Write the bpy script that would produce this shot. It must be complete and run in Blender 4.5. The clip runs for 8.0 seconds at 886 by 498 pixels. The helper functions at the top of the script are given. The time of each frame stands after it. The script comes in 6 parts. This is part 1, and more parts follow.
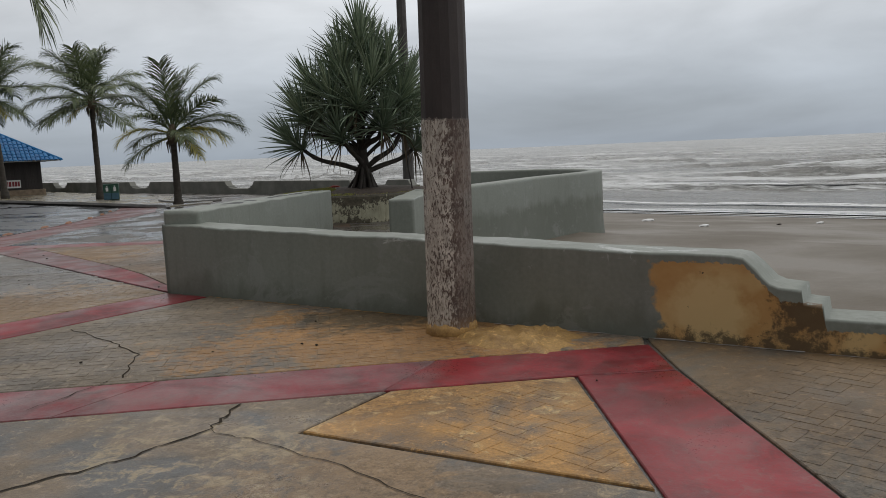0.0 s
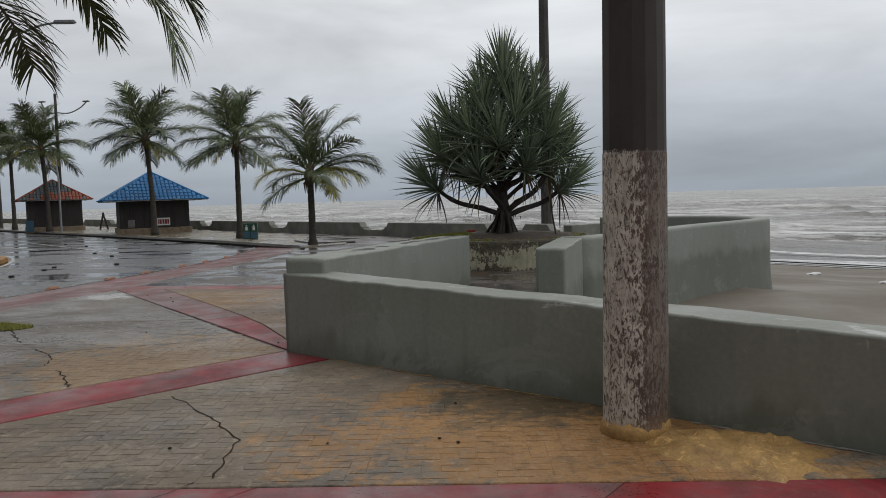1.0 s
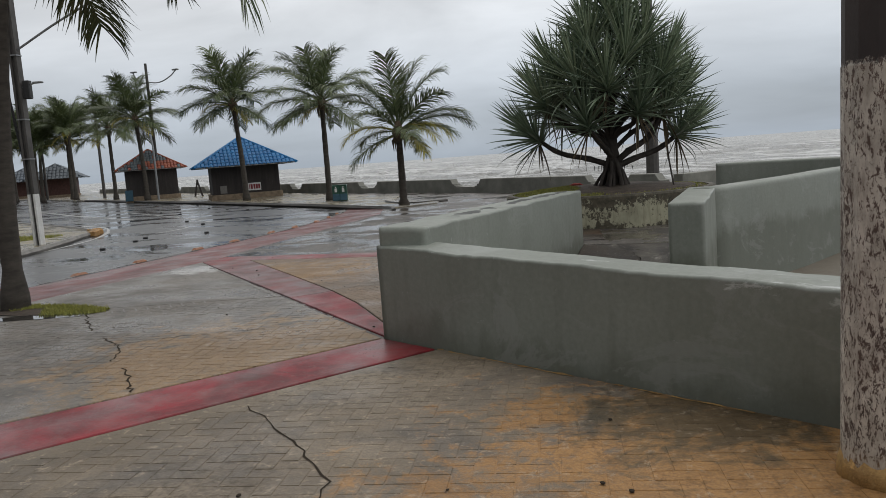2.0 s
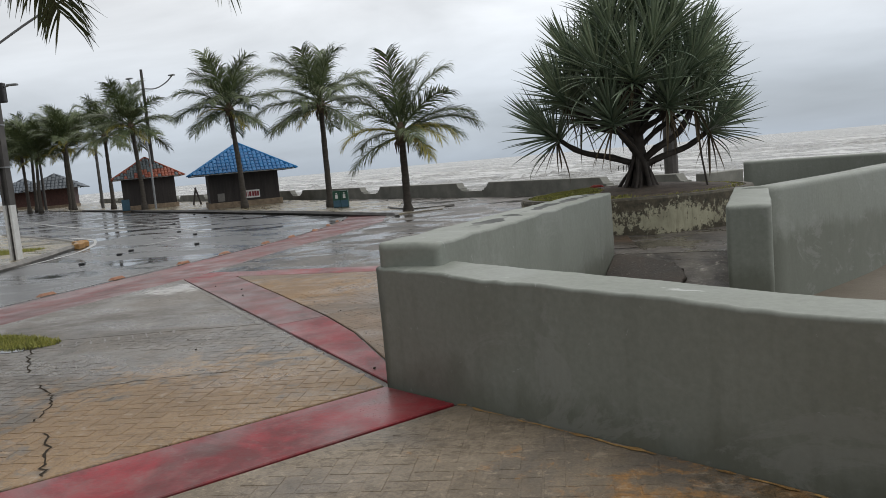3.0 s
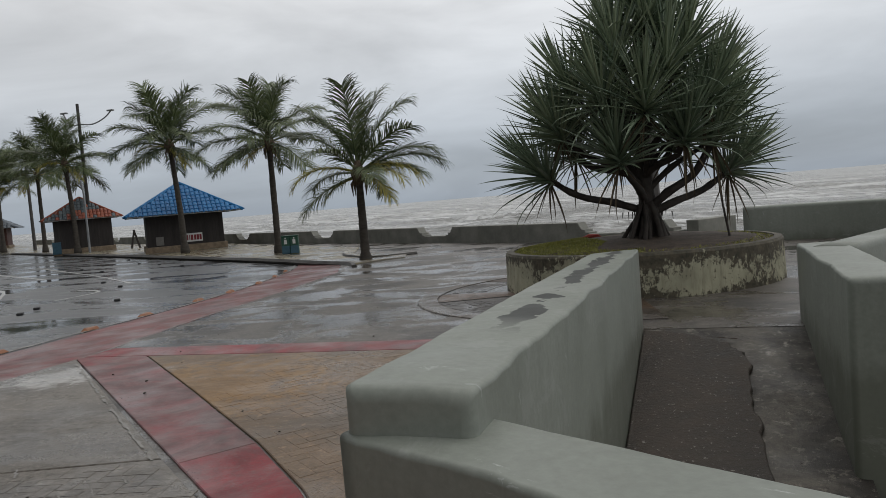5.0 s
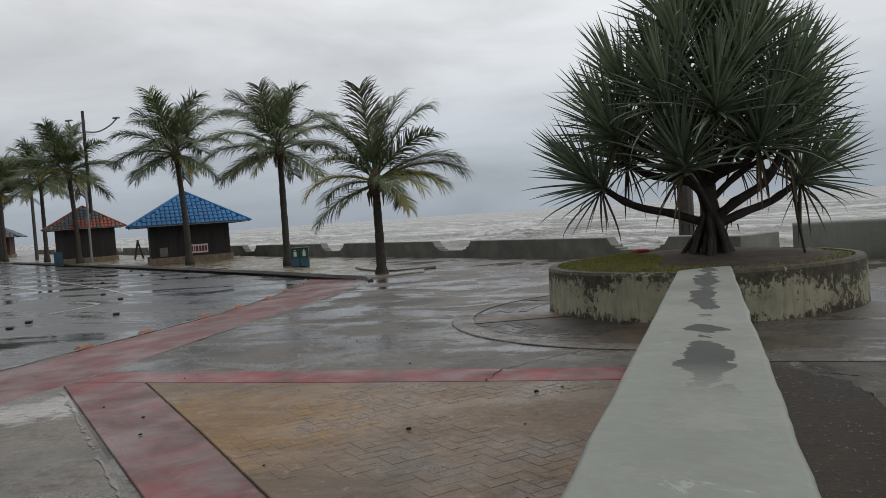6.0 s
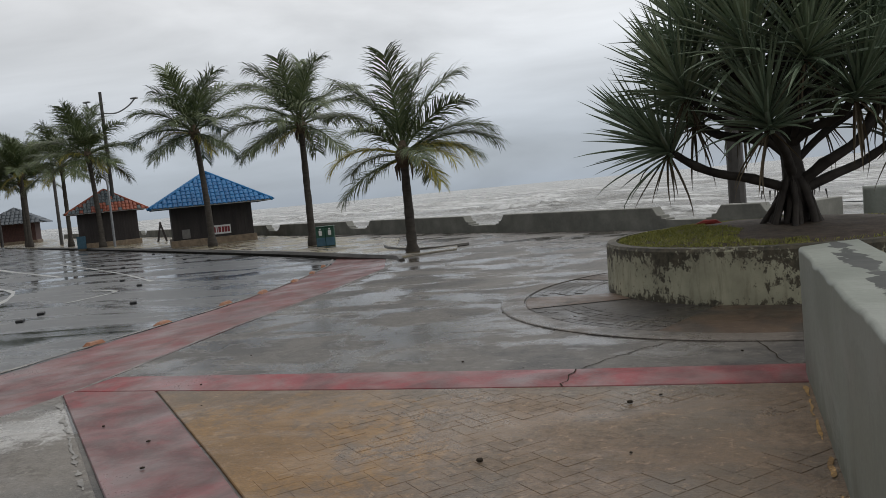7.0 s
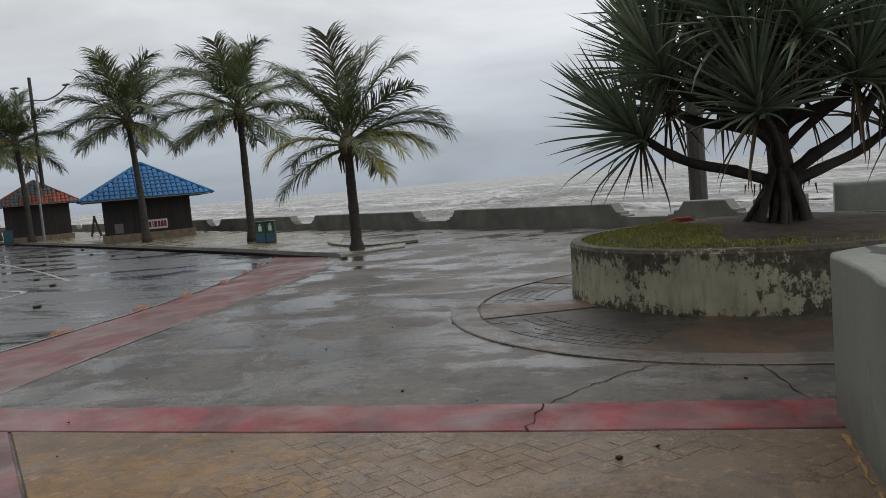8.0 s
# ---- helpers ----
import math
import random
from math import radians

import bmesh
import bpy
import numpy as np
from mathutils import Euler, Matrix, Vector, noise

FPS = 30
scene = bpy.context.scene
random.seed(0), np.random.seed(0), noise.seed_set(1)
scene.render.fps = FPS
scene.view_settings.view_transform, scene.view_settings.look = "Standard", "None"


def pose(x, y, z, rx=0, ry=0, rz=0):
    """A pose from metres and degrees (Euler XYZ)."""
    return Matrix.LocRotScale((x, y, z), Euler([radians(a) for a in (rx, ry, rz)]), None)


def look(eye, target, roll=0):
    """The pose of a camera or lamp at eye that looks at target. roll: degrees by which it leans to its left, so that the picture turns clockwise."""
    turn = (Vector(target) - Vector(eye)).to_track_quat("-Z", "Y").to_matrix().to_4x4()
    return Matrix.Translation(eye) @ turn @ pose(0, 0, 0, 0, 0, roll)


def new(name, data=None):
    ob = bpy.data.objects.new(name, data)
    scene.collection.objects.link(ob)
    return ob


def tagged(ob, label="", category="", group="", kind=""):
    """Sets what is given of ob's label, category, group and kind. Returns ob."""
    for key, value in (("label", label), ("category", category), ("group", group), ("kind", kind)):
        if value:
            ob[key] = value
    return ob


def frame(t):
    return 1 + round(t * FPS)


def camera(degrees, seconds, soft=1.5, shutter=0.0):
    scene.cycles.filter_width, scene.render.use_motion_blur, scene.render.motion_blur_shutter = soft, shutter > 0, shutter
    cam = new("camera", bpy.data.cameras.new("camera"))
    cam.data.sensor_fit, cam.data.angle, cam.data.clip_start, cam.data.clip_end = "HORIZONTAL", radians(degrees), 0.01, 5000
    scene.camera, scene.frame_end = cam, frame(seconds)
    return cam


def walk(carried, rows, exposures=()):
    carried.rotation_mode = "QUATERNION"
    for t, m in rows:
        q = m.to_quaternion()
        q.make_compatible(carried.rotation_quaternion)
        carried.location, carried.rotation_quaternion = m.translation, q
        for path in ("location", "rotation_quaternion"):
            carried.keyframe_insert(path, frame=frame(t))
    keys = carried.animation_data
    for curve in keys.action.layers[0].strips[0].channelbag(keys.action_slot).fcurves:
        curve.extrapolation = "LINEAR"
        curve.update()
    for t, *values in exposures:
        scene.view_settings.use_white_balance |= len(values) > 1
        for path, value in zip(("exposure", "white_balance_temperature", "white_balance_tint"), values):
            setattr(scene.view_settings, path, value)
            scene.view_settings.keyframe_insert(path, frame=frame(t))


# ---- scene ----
cam = camera(58.9, 8.0, 0.6)
PATH = [
    (0, (4.133, -8.597, 1.506), (3.923, -6.624, 1.256), -2.4),
    (0.5, (3.905, -7.907, 1.526), (3.505, -5.953, 1.373), -0.9),
    (1, (3.653, -7.192, 1.504), (3.122, -5.269, 1.374), -1.7),
    (1.5, (3.295, -6.578, 1.488), (2.576, -4.726, 1.264), -4.0),
    (1.7, (3.174, -6.31, 1.503), (2.433, -4.465, 1.282), -3.9),
    (2.8, (2.464, -4.811, 1.443), (1.702, -2.983, 1.166), -5.2),
    (3, (2.337, -4.538, 1.435), (1.58, -2.7, 1.216), -5.0),
    (3.5, (2.003, -3.958, 1.454), (1.213, -2.125, 1.329), -4.6),
    (4, (1.775, -3.386, 1.447), (1.113, -1.504, 1.317), -5.0),
    (4.2, (1.675, -3.19, 1.505), (1.012, -1.308, 1.374), -5.1),
    (5.3, (0.876, -1.863, 1.516), (0.243, 0.031, 1.403), -4.5),
    (5.5, (0.694, -1.652, 1.484), (0.044, 0.238, 1.399), -4.0),
    (6, (0.278, -1.134, 1.447), (-0.367, 0.755, 1.361), -3.9),
    (6.5, (-0.117, -0.611, 1.437), (-0.835, 1.248, 1.314), -5.6),
    (7, (-0.374, -0.071, 1.448), (-1.078, 1.793, 1.302), -5.4),
    (7.5, (-0.595, 0.551, 1.44), (-1.303, 2.414, 1.3), -5.1),
    (8, (-0.723, 1.178, 1.388), (-1.312, 3.081, 1.22), -4.9),
]
walk(cam, [(t, look(e, g, r)) for t, e, g, r in PATH], ((0, 0.0), (1.0, -0.02), (1.5, 0.06), (2.8, 0.38), (3.0, 0.40), (3.5, 0.22), (4.0, 0.06), (5.5, -0.02), (6.5, 0.03), (7, 0.10), (7.5, 0.06), (8, 0.04)))

# ---------------------------------------------------------------- world and light
SUN_EL, SUN_AZ = radians(62), radians(25)          # high, behind thick cloud, over the sea
world = bpy.data.worlds.new("overcast")
scene.world = world
world.use_nodes = True
wn, wl = world.node_tree.nodes, world.node_tree.links
wn.clear()
w_out = wn.new("ShaderNodeOutputWorld")
w_bg = wn.new("ShaderNodeBackground")
w_sky = wn.new("ShaderNodeTexSky")
w_sky.sky_type, w_sky.sun_disc = "NISHITA", False
w_sky.sun_elevation, w_sky.sun_rotation = SUN_EL, SUN_AZ
w_co = wn.new("ShaderNodeTexCoord")
w_sep = wn.new("ShaderNodeSeparateXYZ")
wl.new(w_co.outputs["Generated"], w_sep.inputs[0])
w_ramp = wn.new("ShaderNodeValToRGB")
for pos, col in ((0.0, (0.365, 0.42, 0.49)), (0.06, (0.445, 0.49, 0.55)), (0.17, (0.685, 0.71, 0.74)), (0.32, (0.93, 0.93, 0.93)), (0.6, (1.0, 0.995, 0.98))):
    e = w_ramp.color_ramp.elements.new(pos)
    e.color = (*col, 1)
w_ramp.color_ramp.elements.remove(w_ramp.color_ramp.elements[0])
w_ramp.color_ramp.elements.remove(w_ramp.color_ramp.elements[-1])
wl.new(w_sep.outputs[2], w_ramp.inputs[0])
w_map = wn.new("ShaderNodeMapping")
w_map.inputs["Scale"].default_value = (1.6, 1.6, 6.5)
wl.new(w_co.outputs["Generated"], w_map.inputs[0])
w_noise = wn.new("ShaderNodeTexNoise")
w_noise.inputs["Scale"].default_value = 1.35
w_noise.inputs["Detail"].default_value = 7
w_noise.inputs["Roughness"].default_value = 0.52
w_noise.inputs["Distortion"].default_value = 0.35
wl.new(w_map.outputs[0], w_noise.inputs["Vector"])
w_cl = wn.new("ShaderNodeMapRange")
w_cl.inputs["From Min"].default_value, w_cl.inputs["From Max"].default_value = 0.32, 0.72
w_cl.inputs["To Min"].default_value, w_cl.inputs["To Max"].default_value = 0.74, 1.20
wl.new(w_noise.outputs["Fac"], w_cl.inputs["Value"])
w_mul = wn.new("ShaderNodeMix")
w_mul.data_type, w_mul.blend_type = "RGBA", "MULTIPLY"
w_mul.inputs["Factor"].default_value = 1
wl.new(w_ramp.outputs[0], w_mul.inputs["A"])
wl.new(w_cl.outputs[0], w_mul.inputs["B"])
# sky dimmed over the unseen land side to keep landward wall faces dark
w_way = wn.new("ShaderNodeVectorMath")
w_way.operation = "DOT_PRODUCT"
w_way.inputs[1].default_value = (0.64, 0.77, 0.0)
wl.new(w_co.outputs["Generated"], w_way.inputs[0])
w_land_dim = wn.new("ShaderNodeMapRange")
w_land_dim.interpolation_type = "SMOOTHSTEP"
w_land_dim.inputs["From Min"].default_value, w_land_dim.inputs["From Max"].default_value = -0.95, 0.12
w_land_dim.inputs["To Min"].default_value, w_land_dim.inputs["To Max"].default_value = 0.22, 1.0
wl.new(w_way.outputs["Value"], w_land_dim.inputs["Value"])
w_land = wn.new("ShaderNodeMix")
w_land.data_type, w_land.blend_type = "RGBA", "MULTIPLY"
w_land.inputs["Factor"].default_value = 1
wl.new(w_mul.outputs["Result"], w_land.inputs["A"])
wl.new(w_land_dim.outputs[0], w_land.inputs["B"])
w_dim = wn.new("ShaderNodeMix")
w_dim.data_type, w_dim.blend_type = "RGBA", "MULTIPLY"
w_dim.inputs["Factor"].default_value = 1
w_dim.inputs["B"].default_value = (0.09, 0.09, 0.09, 1)
wl.new(w_sky.outputs[0], w_dim.inputs["A"])
w_mix = wn.new("ShaderNodeMix")
w_mix.data_type = "RGBA"
w_mix.inputs["Factor"].default_value = 0.93
wl.new(w_dim.outputs["Result"], w_mix.inputs["A"])
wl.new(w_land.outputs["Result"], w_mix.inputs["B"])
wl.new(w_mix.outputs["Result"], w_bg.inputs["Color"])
w_bg.inputs["Strength"].default_value = 1.0
wl.new(w_bg.outputs[0], w_out.inputs[0])

sun = new("sun", bpy.data.lights.new("sun", "SUN"))
sun.data.energy, sun.data.angle, sun.data.color = 0.35, radians(50), (1.0, 0.98, 0.95)
sun.matrix_world = look((20 * math.sin(SUN_AZ), 20 * math.cos(SUN_AZ), 20 * math.tan(SUN_EL)), (0, 0, 0))


# ---------------------------------------------------------------- material helpers
class Mat:
    """A node material; the methods add nodes and return sockets."""

    def __init__(self, name, rough=0.6, metal=0.0):
        self.m = bpy.data.materials.new(name)
        self.m.use_nodes = True
        self.n, self.l = self.m.node_tree.nodes, self.m.node_tree.links
        self.b = self.n["Principled BSDF"]
        self.b.inputs["Roughness"].default_value = rough
        self.b.inputs["Metallic"].default_value = metal
        self.co = self.n.new("ShaderNodeTexCoord").outputs["Object"]

    def put(self, socket, value):
        if isinstance(value, bpy.types.NodeSocket):
            self.l.new(value, socket)
        elif isinstance(value, tuple):
            socket.default_value = (*value, 1) if len(value) == 3 else value
        else:
            socket.default_value = value

    def noise(self, scale, detail=5, rough=0.55, stretch=(1, 1, 1), dist=0.0, co=None, turn=0.0):
        mp = self.n.new("ShaderNodeMapping")
        mp.inputs["Scale"].default_value = stretch
        way = co or self.co
        if turn:
            first = self.n.new("ShaderNodeMapping")
            first.inputs["Rotation"].default_value = (0, 0, turn)
            self.l.new(way, first.inputs[0])
            way = first.outputs[0]
        self.l.new(way, mp.inputs[0])
        t = self.n.new("ShaderNodeTexNoise")
        t.inputs["Scale"].default_value, t.inputs["Detail"].default_value = scale, detail
        t.inputs["Roughness"].default_value, t.inputs["Distortion"].default_value = rough, dist
        self.l.new(mp.outputs[0], t.inputs["Vector"])
        return t.outputs["Fac"]

    def wave(self, scale, axis="X", dist=0.0):
        t = self.n.new("ShaderNodeTexWave")
        t.bands_direction = axis
        t.inputs["Scale"].default_value, t.inputs["Distortion"].default_value = scale, dist
        self.l.new(self.co, t.inputs["Vector"])
        return t.outputs["Fac"]

    def span(self, value, a, b, lo=0.0, hi=1.0):
        r = self.n.new("ShaderNodeMapRange")
        self.put(r.inputs["Value"], value)
        for k, v in (("From Min", a), ("From Max", b), ("To Min", lo), ("To Max", hi)):
            r.inputs[k].default_value = v
        return r.outputs[0]

    def math(self, op, a, b=0.0):
        r = self.n.new("ShaderNodeMath")
        r.operation = op
        self.put(r.inputs[0], a)
        self.put(r.inputs[1], b)
        return r.outputs[0]

    def mix(self, fac, a, b, blend="MIX"):
        r = self.n.new("ShaderNodeMix")
        r.data_type, r.blend_type = "RGBA", blend
        self.put(r.inputs["Factor"], fac)
        self.put(r.inputs["A"], a)
        self.put(r.inputs["B"], b)
        return r.outputs["Result"]

    def axis(self, i):
        r = self.n.new("ShaderNodeSeparateXYZ")
        self.l.new(self.co, r.inputs[0])
        return r.outputs[i]

    def near(self, place, radius):
        """1 at the place, 0 from the radius on."""
        r = self.n.new("ShaderNodeVectorMath")
        r.operation = "DISTANCE"
        self.l.new(self.co, r.inputs[0])
        r.inputs[1].default_value = place
        return self.span(r.outputs["Value"], radius, 0.0)

    def rand(self):
        return self.n.new("ShaderNodeObjectInfo").outputs["Random"]

    def island(self):
        return self.n.new("ShaderNodeNewGeometry").outputs["Random Per Island"]

    def done(self, color, rough=None, bump=None, strength=0.3, depth=0.01):
        self.put(self.b.inputs["Base Color"], color)
        if rough is not None:
            self.put(self.b.inputs["Roughness"], rough)
        if bump is not None:
            t = self.n.new("ShaderNodeBump")
            t.inputs["Strength"].default_value, t.inputs["Distance"].default_value = strength, depth
            self.put(t.inputs["Height"], bump)
            self.l.new(t.outputs[0], self.b.inputs["Normal"])
        return self.m


def paving(name, base, second, amount, wet=0.5, ochre=None, pale=None, mould=None):
    """Worn wet concrete: base colour, patches of a second one, dark damp, fine grain."""
    k = Mat(name)
    big, mid, fine = k.noise(0.55, 4, 0.6), k.noise(2.6, 6, 0.65, dist=0.6), k.noise(55, 4, 0.7)
    flake = k.noise(7.5, 9, 0.76, dist=0.9)
    c = k.mix(k.span(k.math("ADD", k.math("MULTIPLY", k.noise(1.15, 7, 0.6, dist=0.7), 0.8), k.math("MULTIPLY", flake, 0.2)), 0.56 - amount * 0.20, 0.66 - amount * 0.16), base, second)
    if ochre:
        place, radius, col = ochre
        edge = k.math("ADD", k.near(place, radius), k.span(k.math("ADD", k.math("MULTIPLY", k.noise(2.2, 6, 0.7, dist=0.8), 0.55), k.math("MULTIPLY", flake, 0.45)), 0.33, 0.67, -0.55, 0.50))
        c = k.mix(k.span(edge, 0.34, 0.62, 0, 0.9), c, col)
    if mould:
        place, radius, col = mould
        edge = k.math("ADD", k.near(place, radius), k.span(k.noise(2.6, 8, 0.7, dist=0.6), 0.32, 0.68, -0.45, 0.40))
        c = k.mix(k.span(edge, 0.30, 0.62, 0, 0.85), c, col)
    if pale:
        c = k.mix(k.span(k.math("ADD", k.math("MULTIPLY", k.noise(1.3, 6, 0.7, dist=1.0), 0.5), k.math("MULTIPLY", flake, 0.5)), 0.54, 0.60, 0, 0.8), c, pale)
    c = k.mix(k.span(k.math("ADD", k.math("MULTIPLY", big, 0.65), k.math("MULTIPLY", flake, 0.35)), 0.42, 0.58, 0.75, 0.0), c, (0.50, 0.48, 0.46), "MULTIPLY")
    c = k.mix(k.span(fine, 0.38, 0.60, 0.45, 0.0), c, (0.36, 0.35, 0.34), "MULTIPLY")
    c = k.mix(k.span(k.noise(11, 8, 0.78, dist=0.4), 0.56, 0.63, 0, 0.45), c, tuple(min(1.0, v * 1.7) for v in base))
    worn = k.span(k.noise(0.7, 4, 0.6, dist=0.5), 0.42, 0.58)
    c = k.mix(k.math("MULTIPLY", k.span(k.noise(14, 8, 0.80), 0.49, 0.57, 0, 0.70), worn), c, (0.43, 0.40, 0.37), "MULTIPLY")
    damp = k.math("ADD", k.math("MULTIPLY", k.noise(0.8, 5, 0.62, dist=0.5), 0.6), k.math("MULTIPLY", k.noise(0.9, 6, 0.65, (0.3, 1.5, 1), 0.4), 0.4))
    lo, hi = (0.485, 0.535) if wet > 0.85 else (0.46, 0.56 + 0.05 * (1 - wet))
    r = k.span(damp, lo, hi, 0.62 - 0.12 * wet, 0.36 - 0.30 * wet)
    r = k.math("ADD", r, k.span(fine, 0.3, 0.7, -0.05, 0.10))
    k.b.inputs["Specular IOR Level"].default_value = 0.32 + 0.18 * wet
    relief = k.math("ADD", k.math("MULTIPLY", fine, 0.5), k.math("ADD", mid, k.math("MULTIPLY", flake, 0.9)))
    if wet > 0.85:                           # standing water evens out the relief
        relief = k.math("MULTIPLY", relief, k.span(damp, lo, hi, 1.0, 0.42))
    return k.done(c, r, relief, 0.55, 0.012)


GREY = (0.225, 0.205, 0.18)
OCHRE = (0.44, 0.245, 0.075)
m_slab_front = paving("front_slab", (0.27, 0.208, 0.145), (0.158, 0.155, 0.149), 0.5, 0.45, ((3.3, -5.3, 0), 1.3, (0.33, 0.22, 0.12)), (0.44, 0.345, 0.215))
m_slab_mid = paving("middle_slab", (0.30, 0.245, 0.18), (0.195, 0.168, 0.138), 0.42, 0.2, ((3.2, -2.3, 0), 2.9, (0.47, 0.25, 0.085)), None, ((2.75, -1.62, 0), 1.15, (0.105, 0.085, 0.052)))
m_slab_right = paving("right_slab", (0.225, 0.155, 0.088), (0.155, 0.135, 0.108), 0.45, 0.4)
m_slab_left = paving("left_slab", (0.245, 0.22, 0.19), (0.18, 0.166, 0.15), 0.4, 0.5, ((-1.0, -0.7, 0), 2.7, (0.37, 0.245, 0.13)))
m_slab_smooth = paving("smooth_slab", (0.235, 0.212, 0.185), (0.18, 0.166, 0.15), 0.4, 0.5, ((-5.25, 4.3, 0), 1.0, (0.58, 0.57, 0.55)))
m_slab_tri = paving("tan_slab", (0.265, 0.183, 0.116), (0.20, 0.155, 0.112), 0.45, 0.5, ((-3.4, 3.6, 0), 2.2, (0.35, 0.20, 0.072)))
m_slab_ochre = paving("ochre_slab", (0.51, 0.285, 0.10), (0.20, 0.155, 0.115), 0.42, 0.1, None, (0.70, 0.51, 0.25))
m_apron = paving("apron_concrete", (0.150, 0.136, 0.119), (0.060, 0.055, 0.051), 0.5, 1.0)
m_ring = paving("ring_concrete", (0.115, 0.076, 0.05), (0.060, 0.050, 0.040), 0.5, 0.3)
m_ring_dark = paving("ring_paver", (0.095, 0.082, 0.070), (0.050, 0.045, 0.040), 0.5, 0.75)
m_ring_brown = paving("ring_brown_concrete", (0.165, 0.105, 0.070), (0.105, 0.082, 0.062), 0.4, 0.5)
m_puddle = Mat("rain_water", 0.03).done((0.045, 0.042, 0.038))
m_edging = paving("ring_edging_concrete", (0.165, 0.140, 0.118), (0.095, 0.085, 0.075), 0.4, 0.8)
dirt = Mat("crack_dirt", 0.95)
dirt.b.inputs["Specular IOR Level"].default_value = 0.0
m_under = dirt.done((0.05, 0.042, 0.034))


def red_paint(name, fade, red=(0.33, 0.020, 0.028), under=(0.235, 0.15, 0.135)):
    k = Mat(name)
    mid, fine, big = k.noise(2.2, 6, 0.65, dist=0.5), k.noise(42, 4, 0.7), k.noise(1.5, 7, 0.7, dist=0.8)
    c = k.mix(k.span(mid, 0.62 - fade * 0.36, 0.82 - fade * 0.25, 0, 0.9), red, under)
    c = k.mix(k.span(big, 0.40, 0.58, 0.85, 0), c, (0.42, 0.36, 0.36), "MULTIPLY")
    c = k.mix(k.span(fine, 0.36, 0.64, 0.4, 0), c, (0.45, 0.38, 0.38), "MULTIPLY")
    c = k.mix(k.span(k.noise(9, 9, 0.76, dist=0.6), 0.54, 0.64, 0, 0.30), c, (0.20, 0.135, 0.125))
    r = k.math("ADD", k.span(k.noise(1.1, 5), 0.4, 0.62, 0.58, 0.28), k.span(fine, 0.3, 0.7, -0.04, 0.10))
    return k.done(c, r, k.math("ADD", fine, mid), 0.2, 0.005)


m_red = red_paint("red_painted_concrete", 0.30, (0.30, 0.016, 0.024), (0.20, 0.10, 0.095))
m_red_mid = red_paint("rubbed_red_painted_concrete", 0.62, (0.27, 0.025, 0.036), (0.23, 0.13, 0.125))
m_red_near = red_paint("wet_red_painted_concrete", 0.50, (0.30, 0.020, 0.030), (0.21, 0.115, 0.11))
m_red_worn = red_paint("worn_red_painted_concrete", 0.92, (0.26, 0.03, 0.038), (0.215, 0.145, 0.138))
m_red_half = red_paint("half_worn_red_painted_concrete", 0.60, (0.28, 0.025, 0.034), (0.235, 0.155, 0.148))
m_red_road = red_paint("road_edge_red_concrete", 0.72, (0.215, 0.040, 0.044), (0.20, 0.125, 0.115))


def asphalt():
    k = Mat("wet_asphalt")
    fine, mid = k.noise(60, 4, 0.7), k.noise(0.7, 5, 0.6, dist=0.6)
    c = k.mix(k.span(mid, 0.35, 0.65), (0.060, 0.064, 0.070), (0.100, 0.101, 0.104))
    c = k.mix(k.span(fine, 0.35, 0.7, 0.5, 0), c, (0.45, 0.45, 0.45), "MULTIPLY")
    pud = k.noise(0.55, 7, 0.66, (0.55, 1.3, 1), 0.9)
    r = k.span(pud, 0.44, 0.58, 0.42, 0.06)
    b = k.math("MULTIPLY", k.math("ADD", fine, mid), k.span(pud, 0.5, 0.60, 1.0, 0.06))
    return k.done(c, r, b, 0.25, 0.006)


m_asphalt = asphalt()


